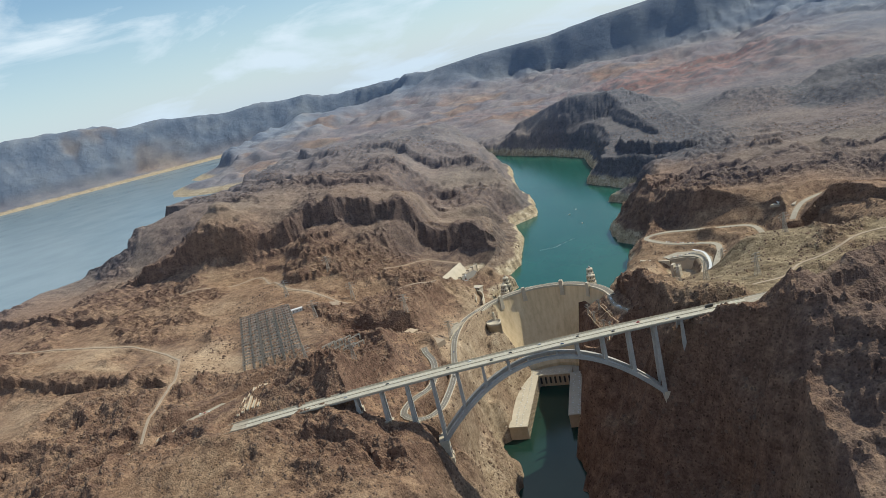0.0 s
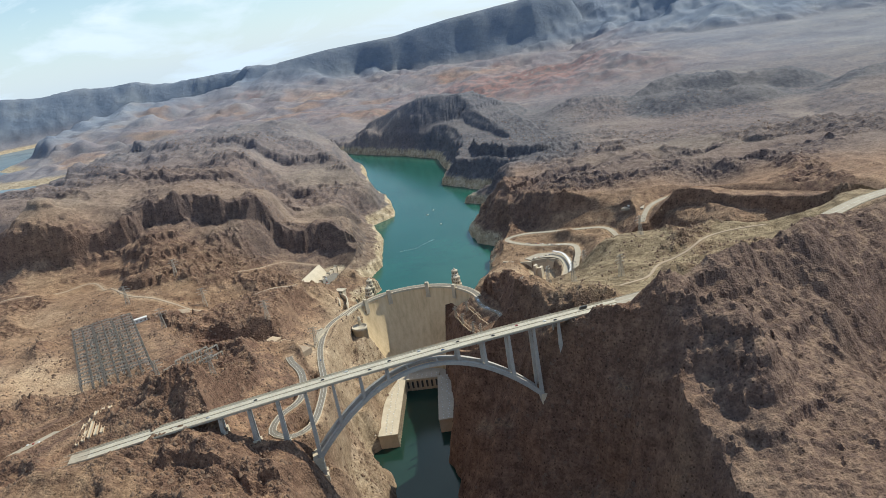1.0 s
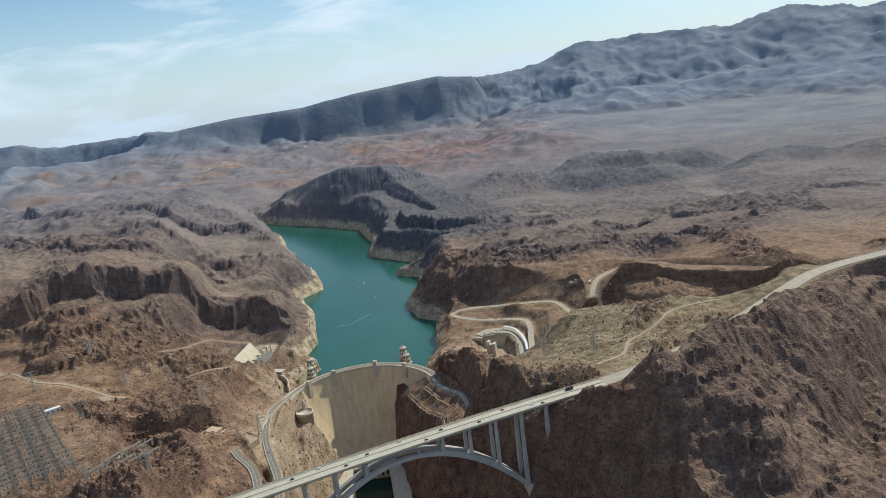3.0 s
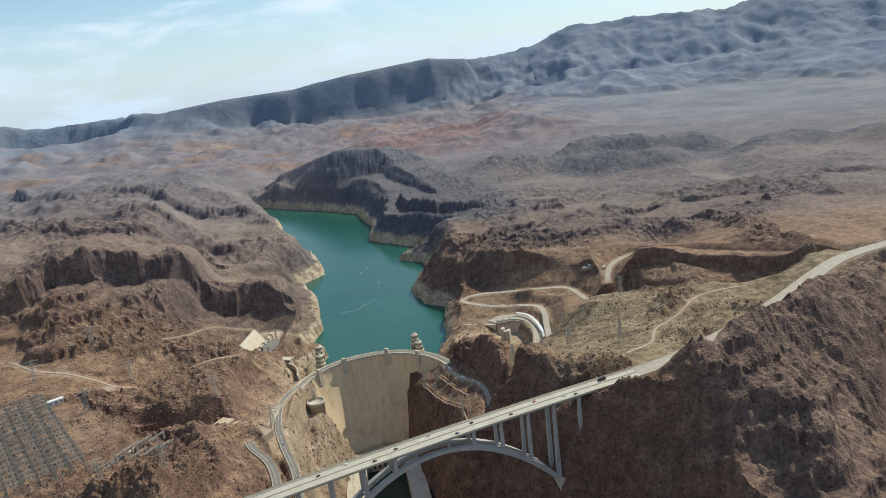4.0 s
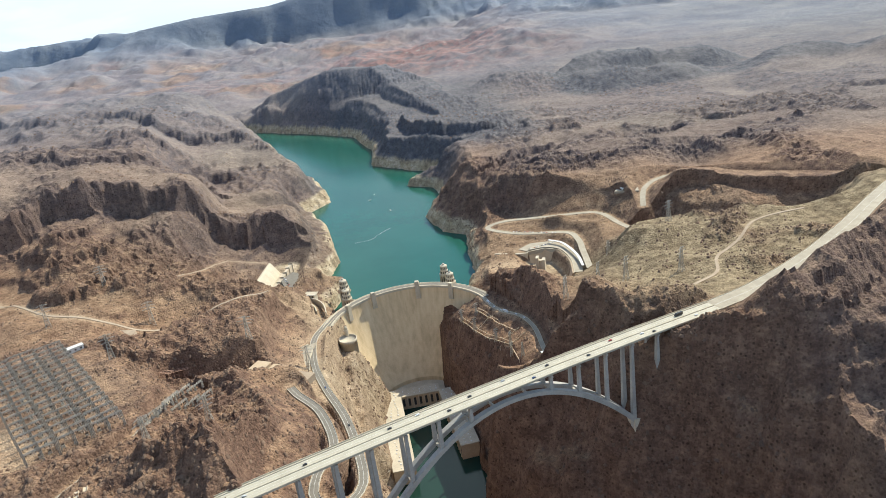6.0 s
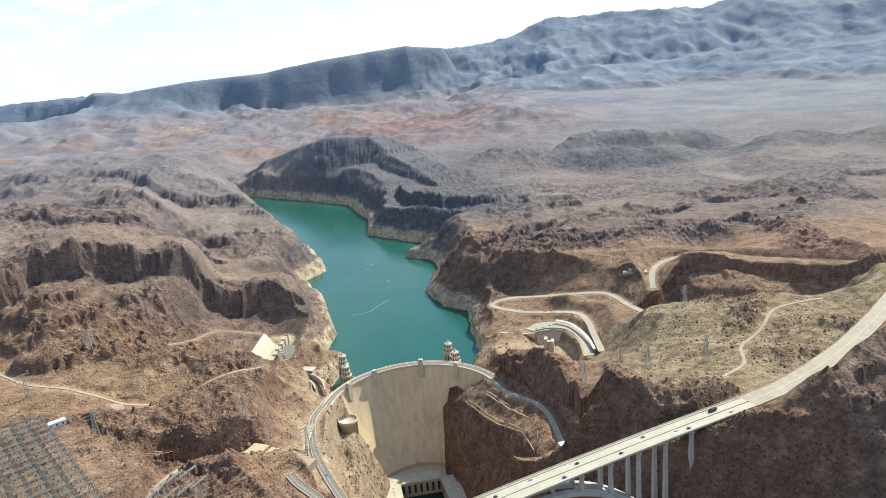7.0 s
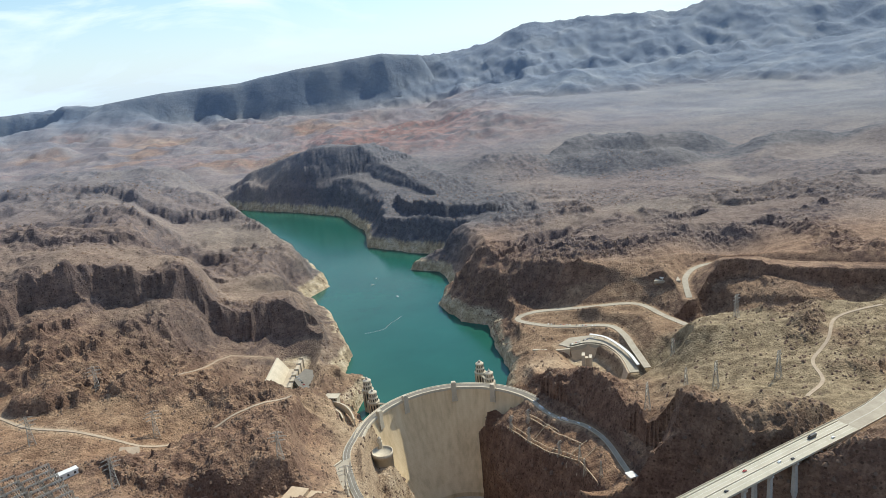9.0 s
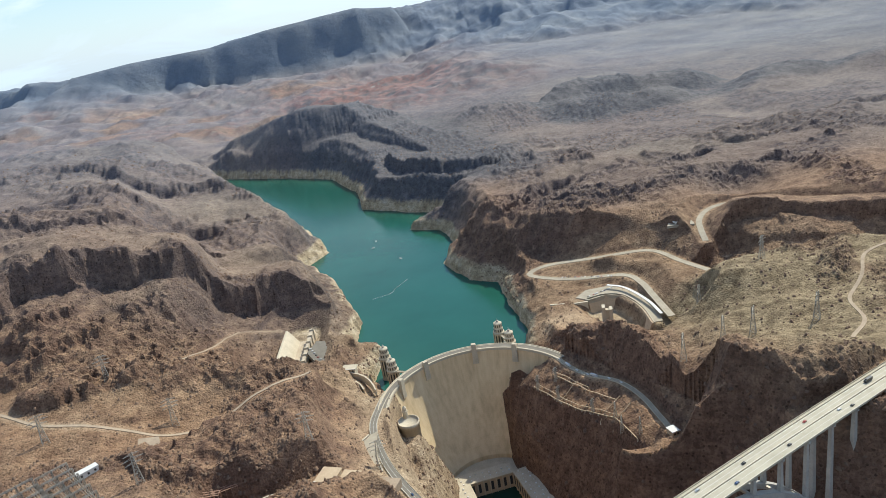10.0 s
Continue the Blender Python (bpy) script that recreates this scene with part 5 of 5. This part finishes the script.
for p in rounded_path([(276, 110, 0), (296, 88, 0), (305, 50, 0), (308, 5, 0), (304, -40, 0)], 14):
    bm = bmesh.new()
    beam(bm, p, (p[0], p[1], 6), 0.5)
    part("post", bm, STEEL, cp)


# ---- pylons and the switchyard ----
def lattice_post(bm, x, y, z0, z1, w0, w1, bays, bar):
    """Four legs, leaning in, with crossed braces."""
    def corner(k, z):
        w = w0 + (w1 - w0) * (z - z0) / (z1 - z0)
        i, j = ((-1, -1), (1, -1), (1, 1), (-1, 1))[k % 4]
        return (x + i * w, y + j * w, z)
    for k in range(4):
        beam(bm, corner(k, z0), corner(k, z1), bar)
    for b in range(bays):
        za, zb = z0 + (z1 - z0) * b / bays, z0 + (z1 - z0) * (b + 1) / bays
        for k in range(4):
            beam(bm, corner(k, za), corner(k + 1, zb), bar * 0.7)
            beam(bm, corner(k + 1, za), corner(k, zb), bar * 0.7)


def build_pylon(tall):
    py = thing("pylon", 0, 0, 0, 0, "grey steel lattice pylon on the rocky slope", "pylon", "power line pylons")
    bm = bmesh.new()
    lattice_post(bm, 0, 0, -3, tall * 0.62, tall * 0.11, tall * 0.045, 5, 0.42)
    part("body", bm, STEEL, py)
    bm = bmesh.new()
    lattice_post(bm, 0, 0, tall * 0.62, tall, tall * 0.045, tall * 0.03, 4, 0.36)
    part("head", bm, STEEL, py)
    for z, w in ((0.66, 0.24), (0.80, 0.30), (0.94, 0.22)):
        for s in (-1, 1):
            bm = bmesh.new()
            beam(bm, (s * tall * 0.03, 0, tall * z), (s * tall * w, 0, tall * z), 0.4)
            beam(bm, (s * tall * 0.03, 0, tall * (z + 0.05)), (s * tall * w, 0, tall * z), 0.34)
            part("cross_arm", bm, STEEL, py)
            bm = bmesh.new()
            lathe(bm, [(0.16, tall * z - 2.4), (0.3, tall * z - 1.4), (0.16, tall * z)], 6, cx=s * tall * w)
            part("insulator", bm, DARK, py)
    return py


first = build_pylon(38.0)
spots = [(-426, -149, 20), (-254, -262, 0), (-259, -489, 40), (-431, -302, 30), (212, -277, 60), (257, -292, 60), (299, -289, 50), (375, -304, 40), (440, -101, 30),
         (-300, -560, 50), (-560, -190, 30), (330, -110, 50), (-180, -250, 0), (-520, -60, 20)]
for k, (x, y, turn) in enumerate(spots):
    m = at_place(x, y, height(x, y), turn)
    if k == 0:
        first.matrix_basis = m
    else:
        copy_thing(first, m)
first = build_pylon(22.0)
tagged(first, "small steel lattice take-off tower on the rock beside the dam", group="take-off towers on the rock")
for k, (x, y, turn) in enumerate([(67, -112, 30), (92, -122, 30), (84, -152, 40), (110, -216, 40), (127, -252, 60), (124, -278, 60), (136, -306, 70)]):
    m = at_place(x, y, height(x, y), turn)
    if k == 0:
        first.matrix_basis = m
    else:
        copy_thing(first, m)


def build_gantry(wide, tall):
    g = thing("gantry", 0, 0, 0, 0, "grey steel lattice gantry in the switchyard", "gantry", "switchyard gantries")
    for s in (-wide / 2, 0, wide / 2):
        bm = bmesh.new()
        lattice_post(bm, s, 0, -2, tall, 1.0, 0.7, 5, 0.34)
        part("post", bm, STEEL, g)
    bm = bmesh.new()
    for dy in (-0.8, 0.8):
        for dz in (0, 1.5):
            beam(bm, (-wide / 2, dy, tall - 1.5 + dz), (wide / 2, dy, tall - 1.5 + dz), 0.3)
    n = int(wide / 3)
    for k in range(n):
        a, b = -wide / 2 + wide * k / n, -wide / 2 + wide * (k + 1) / n
        for dy in (-0.8, 0.8):
            beam(bm, (a, dy, tall - 1.5), (b, dy, tall), 0.22)
    part("beam", bm, STEEL, g)
    for k in range(7):
        s = -wide / 2 + wide * (k + 0.5) / 7
        bm = bmesh.new()
        lathe(bm, [(0.35, tall - 4.2), (0.45, tall - 2.9), (0.3, tall - 1.6)], 6, cx=s)
        part("insulator", bm, DARK, g)
    return g


def build_switch(kind):
    """A breaker or transformer on its plinth."""
    b = thing("switchgear", 0, 0, 0, 0, "grey switchgear unit with bushings on a concrete plinth", "switchgear", "switchgear in the switchyard")
    bm = bmesh.new()
    box(bm, -2.2, 2.2, -1.3, 1.3, -1.0, 0.6)
    part("plinth", bm, PALE, b)
    bm = bmesh.new()
    box(bm, -1.8, 1.8, -1.0, 1.0, 0.6, 3.2, 0.15)
    part("tank", bm, STEEL, b)
    for s in (-1.1, 0, 1.1):
        bm = bmesh.new()
        lathe(bm, [(0.32, 3.2), (0.42, 4.4), (0.25, 6.0), (0.35, 6.2), (0.1, 6.6)], 8, cx=s)
        part("bushing", bm, DARK, b)
    return b


YARD_X, YARD_Y, YARD_TURN = -473.0, -404.0, 125.5
yc, ys = math.cos(radians(YARD_TURN)), math.sin(radians(YARD_TURN))
first_gantry, first_switch = build_gantry(32.0, 19.0), build_switch(0)
count = 0
for row in range(17):
    for bay in range(3):
        s, d = -140 + 17.5 * row + (6 if bay == 1 else 0), -34 + 34 * bay
        x, y = YARD_X + yc * s - ys * d, YARD_Y + ys * s + yc * d
        m = at_place(x, y, height(x, y), YARD_TURN + 90)
        if count == 0:
            first_gantry.matrix_basis = m
        else:
            copy_thing(first_gantry, m)
        count += 1
count = 0
for row in range(11):
    for bay in range(7):
        s, d = -125 + 25 * row + random.uniform(-3, 3), -36 + 12 * bay + random.uniform(-2, 2)
        x, y = YARD_X + yc * s - ys * d, YARD_Y + ys * s + yc * d
        m = at_place(x, y, height(x, y), YARD_TURN + 90)
        if count == 0:
            first_switch.matrix_basis = m
        else:
            copy_thing(first_switch, m)
        count += 1
for d in (-44, -27, -10, 7, 24, 41):
    bus = thing("busbar", YARD_X, YARD_Y, height(YARD_X, YARD_Y), YARD_TURN, "long grey conductors strung between the switchyard gantries", "busbar", "busbars of the switchyard")
    for off in (-2.2, 0, 2.2):
        bm = bmesh.new()
        beam(bm, (-140, d + off, 14.5), (140, d + off, 14.5), 0.3)
        part("conductor", bm, STEEL, bus)
small = build_gantry(24.0, 9.0)
tagged(small, "low steel gantry of the smaller switchyard", group="gantries of the small switchyard")
for k in range(10):
    x, y = -335 + 11 * (k % 5) + 14 * (k // 5), -470 + 13 * (k % 5) - 16 * (k // 5)
    m = at_place(x, y, height(x, y), 60)
    if k == 0:
        small.matrix_basis = m
    else:
        copy_thing(small, m)


# ---- vehicles ----
PAINTS = {name: surface("car_paint_" + name, dark, light, 0.4, 0.35, bump=0.0) for name, dark, light in (
    ("white", (0.62, 0.62, 0.61), (0.78, 0.78, 0.76)), ("black", (0.015, 0.015, 0.017), (0.035, 0.035, 0.037)), ("red", (0.26, 0.030, 0.024), (0.36, 0.05, 0.04)),
    ("silver", (0.36, 0.37, 0.38), (0.48, 0.49, 0.50)), ("blue", (0.03, 0.06, 0.14), (0.05, 0.09, 0.20)))}
GLASS = surface("dark_window_glass", (0.015, 0.017, 0.02), (0.03, 0.033, 0.037), 0.5, 0.1, bump=0.0)
TYRE = surface("tyre_rubber", (0.018, 0.018, 0.018), (0.035, 0.034, 0.033), 2.0, 0.85, bump=0.0)


def build_car(paint, long=False):
    kind = "truck" if long else "car"
    c = thing("box_truck" if long else "car", 0, 0, 0, 0, paint + (" box truck on the road" if long else " passenger car standing on the pavement"), kind, kind + "s on the roads")
    size, cab = (11.0, 2.6) if long else (4.6, 1.85)
    prof = ([(-5.5, 0.5), (5.5, 0.5), (5.5, 2.2), (4.4, 2.9), (3.4, 3.0), (3.4, 3.7), (-5.5, 3.7)] if long else
            [(-2.25, 0.35), (2.25, 0.35), (2.3, 0.75), (1.2, 0.95), (0.5, 1.45), (-1.2, 1.48), (-2.0, 1.0), (-2.3, 0.9)])
    bm = bmesh.new()
    rings = [[bm.verts.new((px, sy * cab / 2, pz)) for px, pz in prof] for sy in (-1, 1)]
    n = len(prof)
    bm.faces.new(rings[0])
    bm.faces.new(rings[1][::-1])
    for k in range(n):
        bm.faces.new((rings[0][k], rings[0][(k + 1) % n], rings[1][(k + 1) % n], rings[1][k]))
    part("body", bm, PAINTS[paint], c)
    bm = bmesh.new()
    if long:
        box(bm, 4.42, 5.0, -1.1, 1.1, 2.2, 2.9, 0.1)
    else:
        box(bm, -1.35, 0.75, -0.95, 0.95, 1.0, 1.36, 0.12)
    part("window", bm, GLASS, c)
    for wx_ in ((-3.6, 3.9) if long else (-1.4, 1.4)):
        for wy_ in (-cab / 2 + 0.1, cab / 2 - 0.1):
            bm = bmesh.new()
            r = 0.5 if long else 0.34
            ring = [[bm.verts.new((wx_ + r * math.cos(q_ * math.pi / 6), wy_ + d_, r + r * math.sin(q_ * math.pi / 6))) for q_ in range(12)] for d_ in (-0.13, 0.13)]
            for k in range(12):
                bm.faces.new((ring[0][k], ring[0][(k + 1) % 12], ring[1][(k + 1) % 12], ring[1][k]))
            bm.faces.new(ring[0])
            bm.faces.new(ring[1][::-1])
            part("wheel", bm, TYRE, c)
    return c


CARS = {}


def put_car(paint, x, y, z, turn, long=False):
    key = (paint, long)
    if key in CARS:
        return copy_thing(CARS[key], at_place(x, y, z, turn))
    CARS[key] = build_car(paint, long)
    CARS[key].matrix_basis = at_place(x, y, z, turn)


for s, off, paint, long in ((-60, -3, "black", False), (28, -4, "black", False), (60, -7.5, "white", False), (118, -3.2, "black", False), (160, -7.2, "silver", False), (214, -4, "black", False),
                            (262, 6, "black", False), (300, -5, "red", False), (338, 4, "white", False), (352, 8, "black", False), (400, -5, "black", True), (416, 7, "white", False),
                            (-120, 5, "silver", False), (190, 8, "blue", False), (90, 6, "black", False)):
    x, y = along(s, -off)
    put_car(paint, x, y, deck_z(s) + 0.06, BTURN + (180 if off < 0 else 0), long)
tints = ["white", "silver", "black", "white", "blue", "red", "silver"]
for k in range(16):
    if k % 5 != 3:
        put_car(tints[k % 7], 220 + 5.2 * k, 186 - 3.2 * k, 54.0 + 0.15 * k, 60)
for k in range(14):
    if k % 4 != 2:
        put_car(tints[(k + 2) % 7], 232 + 4.0 * k, 92 + 1.2 * k, 48.05, 75)
for k in range(9):
    put_car(tints[(k * 3) % 7], -262 + 3.2 * k, 130 - 9.5 * k, 51.05, 20)
for k in range(8):
    put_car(tints[(k * 2 + 1) % 7], -440 + 6.4 * k, -672 + 2.5 * k, 150.35, 100)
for d in (12, 25, 37):
    p = DAM_ROAD[d]
    q = DAM_ROAD[d + 1]
    put_car(tints[d % 7], p[0], p[1], p[2] + 0.12, math.degrees(math.atan2(q[1] - p[1], q[0] - p[0])))
for d in (1, 3, 5, 7, 8, 10, 12):
    p, q = EAST_ROAD[d], EAST_ROAD[d + 1]
    put_car("white", p[0], p[1], p[2] + 0.12, math.degrees(math.atan2(q[1] - p[1], q[0] - p[0])), d in (3, 8))
put_car("white", 480, 203, 105.1, 20)
put_car("white", 486, 196, 105.1, 70)


# ---- on the lake ----
FLOAT = surface("white_float", (0.60, 0.60, 0.58), (0.75, 0.75, 0.73), 0.4, 0.5, bump=0.0)
boom = thing("buoy_line", -92, 440, 0, 0, "line of small white buoys floating on the lake", "buoys")
for k, p in enumerate(rounded_path([(-40, -22, 0), (0, -12, 0), (16, 14, 0), (46, 50, 0)], 5.0)):
    bm = bmesh.new()
    lathe(bm, [(0.2, -0.6), (1.0, -0.3), (1.0, 0.3), (0.2, 0.7)], 8)
    f = part("buoy", bm, FLOAT, boom)
    f.matrix_basis = at_place(*p)


def build_boat():
    b = thing("motor_boat", 0, 0, 0, 0, "small white motor boat resting on the lake", "boat", "boats on the lake")
    bm = bmesh.new()
    rings = []
    for s, w, z in ((-4.5, 1.6, 0.9), (-1, 1.8, 0.9), (2.5, 1.4, 1.1), (4.8, 0.15, 1.4)):
        rings.append([bm.verts.new((s, -w, z)), bm.verts.new((s, -w * 0.6, -0.5)), bm.verts.new((s, w * 0.6, -0.5)), bm.verts.new((s, w, z))])
    for p, q in zip(rings, rings[1:]):
        for k in range(4):
            bm.faces.new((p[k], p[(k + 1) % 4], q[(k + 1) % 4], q[k]))
    bm.faces.new(rings[0])
    bm.faces.new(rings[-1][::-1])
    part("hull", bm, FLOAT, b)
    bm = bmesh.new()
    box(bm, -1.6, 1.6, -1.1, 1.1, 0.9, 2.2, 0.25)
    part("cabin", bm, WHITE, b)
    return b


boat = build_boat()
boat.matrix_basis = at_place(-96, 765, 0.1, 30)
copy_thing(boat, at_place(-83, 818, 0.1, 80))
copy_thing(boat, at_place(-40, 640, 0.1, 120))


# ---- walls, ramps and pipes about the dam ----
def build_wall(points, z_top, deep, thick, mat, label, name="retaining_wall"):
    """A wall along a line of (x, y), level on top, with a coping."""
    x0, y0 = points[0]
    w = thing(name, x0, y0, z_top, 0, label, "wall", kind="structure")
    line = [(p[0] - x0, p[1] - y0, 0) for p in points]
    bm = bmesh.new()
    sweep(bm, line, [(-thick / 2, -deep), (thick / 2, -deep), (thick / 2, 0), (-thick / 2, 0)])
    part("wall", bm, mat, w)
    bm = bmesh.new()
    sweep(bm, line, [(-thick / 2 - 0.3, 0.004), (thick / 2 + 0.3, 0.004), (thick / 2 + 0.3, 0.7), (-thick / 2 - 0.3, 0.7)])
    part("coping", bm, PALE, w)
    return w


build_wall([(-346, -322), (-322, -324), (-297, -322), (-270, -312), (-246, -304)], 92, 16, 3.0, TAN, "long tan retaining wall beside the visitor buildings")
build_wall([(-188, -178), (-200, -190), (-208, -208), (-210, -228), (-206, -246), (-199, -262), (-186, -282)], 54.5, 14, 1.6, PALE, "low pale wall round the terrace beside the dam road")
build_wall([(-180, -200), (-183, -226), (-179, -262)], 53.8, 8, 1.2, PALE, "straight pale wall between the terrace and the dam road")
build_wall([(-209, 16), (-198, 10), (-187, 0), (-179, -12), (-173, -27), (-169, -44), (-167, -60)], 51, 12, 1.6, PALE, "curved pale wall of the drive to the lookout")
build_wall([(-222, 2), (-208, -6), (-196, -18), (-188, -34), (-184, -52)], 52, 10, 1.4, PALE, "curved pale wall of the drive to the lookout")
build_wall([(163, 99), (184, 91), (204, 82), (226, 78)], 46, 22, 3.0, PALE, "long grey concrete retaining wall above the lake")
slab_on("gravel_pad", [(-456, -211), (-429, -222), (-434, -197), (-460, -191)], height(-445, -205) + 1.2, DIRT, "small square sandy pad on the hillside", "pad", 6)


def build_ramp(p, q, z0, z1):
    r = thing("walkway_ramp", p[0], p[1], z0, 0, "pale concrete walkway ramp with low tan side walls", "ramp", "switchback ramps by the bridge approach")
    v = Vector((q[0] - p[0], q[1] - p[1], z1 - z0))
    side = Vector((v.y, -v.x, 0)).normalized()
    bm = bmesh.new()
    beam(bm, Vector((0, 0, -1.6)), v + Vector((0, 0, -1.6)), 3.4, 3.4)
    part("ramp", bm, PALE, r)
    for s in (-1.9, 1.9):
        bm = bmesh.new()
        beam(bm, side * s + Vector((0, 0, -1.0)), v + side * s + Vector((0, 0, -1.0)), 0.5, 4.4)
        part("side_wall", bm, TAN, r)
    return r


for k in range(5):
    px, py, qx, qy = -352 + 6.2 * k, -686 + 4.4 * k, -361 + 4.6 * k, -648 + 8.0 * k
    build_ramp((px, py), (qx, qy), height(px, py) + 1.8, height(qx, qy) + 2.2)


def build_scaffold(x, y, turn, wide):
    """An open rust-red steel frame on legs."""
    z = max(height(x, y), height(x + wide * 0.4, y))
    f = thing("steel_frame", x, y, z, turn, "rust-red open steel frame on the bare hillside", "frame", "rust-red frames on the hillside")
    n = 4
    for k in range(n + 1):
        s = -wide / 2 + wide * k / n
        for d in (-4, 4):
            bm = bmesh.new()
            beam(bm, (s, d, -8), (s, d, 6), 0.35)
            part("leg", bm, COPPER, f)
        bm = bmesh.new()
        beam(bm, (s, -5, 6), (s, 5, 6), 0.35)
        part("cross_beam", bm, COPPER, f)
    for d in (-4, 0, 4):
        bm = bmesh.new()
        beam(bm, (-wide / 2 - 1, d, 6.5), (wide / 2 + 1, d, 6.5), 0.9, 0.4)
        part("rail", bm, COPPER, f)


build_scaffold(-372, -309, -10, 34)
build_scaffold(-352, -296, 12, 26)


# pipes and cable trays over the rock beside the dam
def build_pipe(points, r):
    x0, y0 = points[0]
    p = thing("pipe_run", x0, y0, 0, 0, "long tan pipe run on low supports over bare rock", "pipe", "pipe runs on the rock")
    line = [(x - x0, y - y0, height(x, y) + 2.2) for x, y in points]
    bm = bmesh.new()
    for a, b in zip(line, line[1:]):
        beam(bm, a, b, 2 * r)
    part("pipe", bm, TAN, p)
    for x, y, z in line:
        bm = bmesh.new()
        box(bm, x - 0.6, x + 0.6, y - 0.6, y + 0.6, z - 5, z - r - 0.004, 0.2)
        part("support", bm, PALE, p)


def straight(p, q, n):
    return [(p[0] + (q[0] - p[0]) * k / n, p[1] + (q[1] - p[1]) * k / n) for k in range(n + 1)]


build_pipe(straight((63, -104), (96, -188), 6) + straight((101, -198), (125, -256), 4) + straight((126, -266), (129, -312), 3), 0.5)
build_pipe(straight((68, -104), (101, -188), 6) + straight((106, -198), (130, -256), 4), 0.4)
build_pipe(straight((92, -112), (118, -172), 5) + straight((121, -180), (140, -228), 4), 0.5)
build_pipe(straight((97, -112), (123, -172), 5), 0.4)
build_pipe(straight((84, -158), (116, -150), 3), 0.35)
build_pipe(straight((112, -236), (146, -226), 3), 0.35)
build_pipe(straight((118, -262), (150, -250), 3), 0.35)
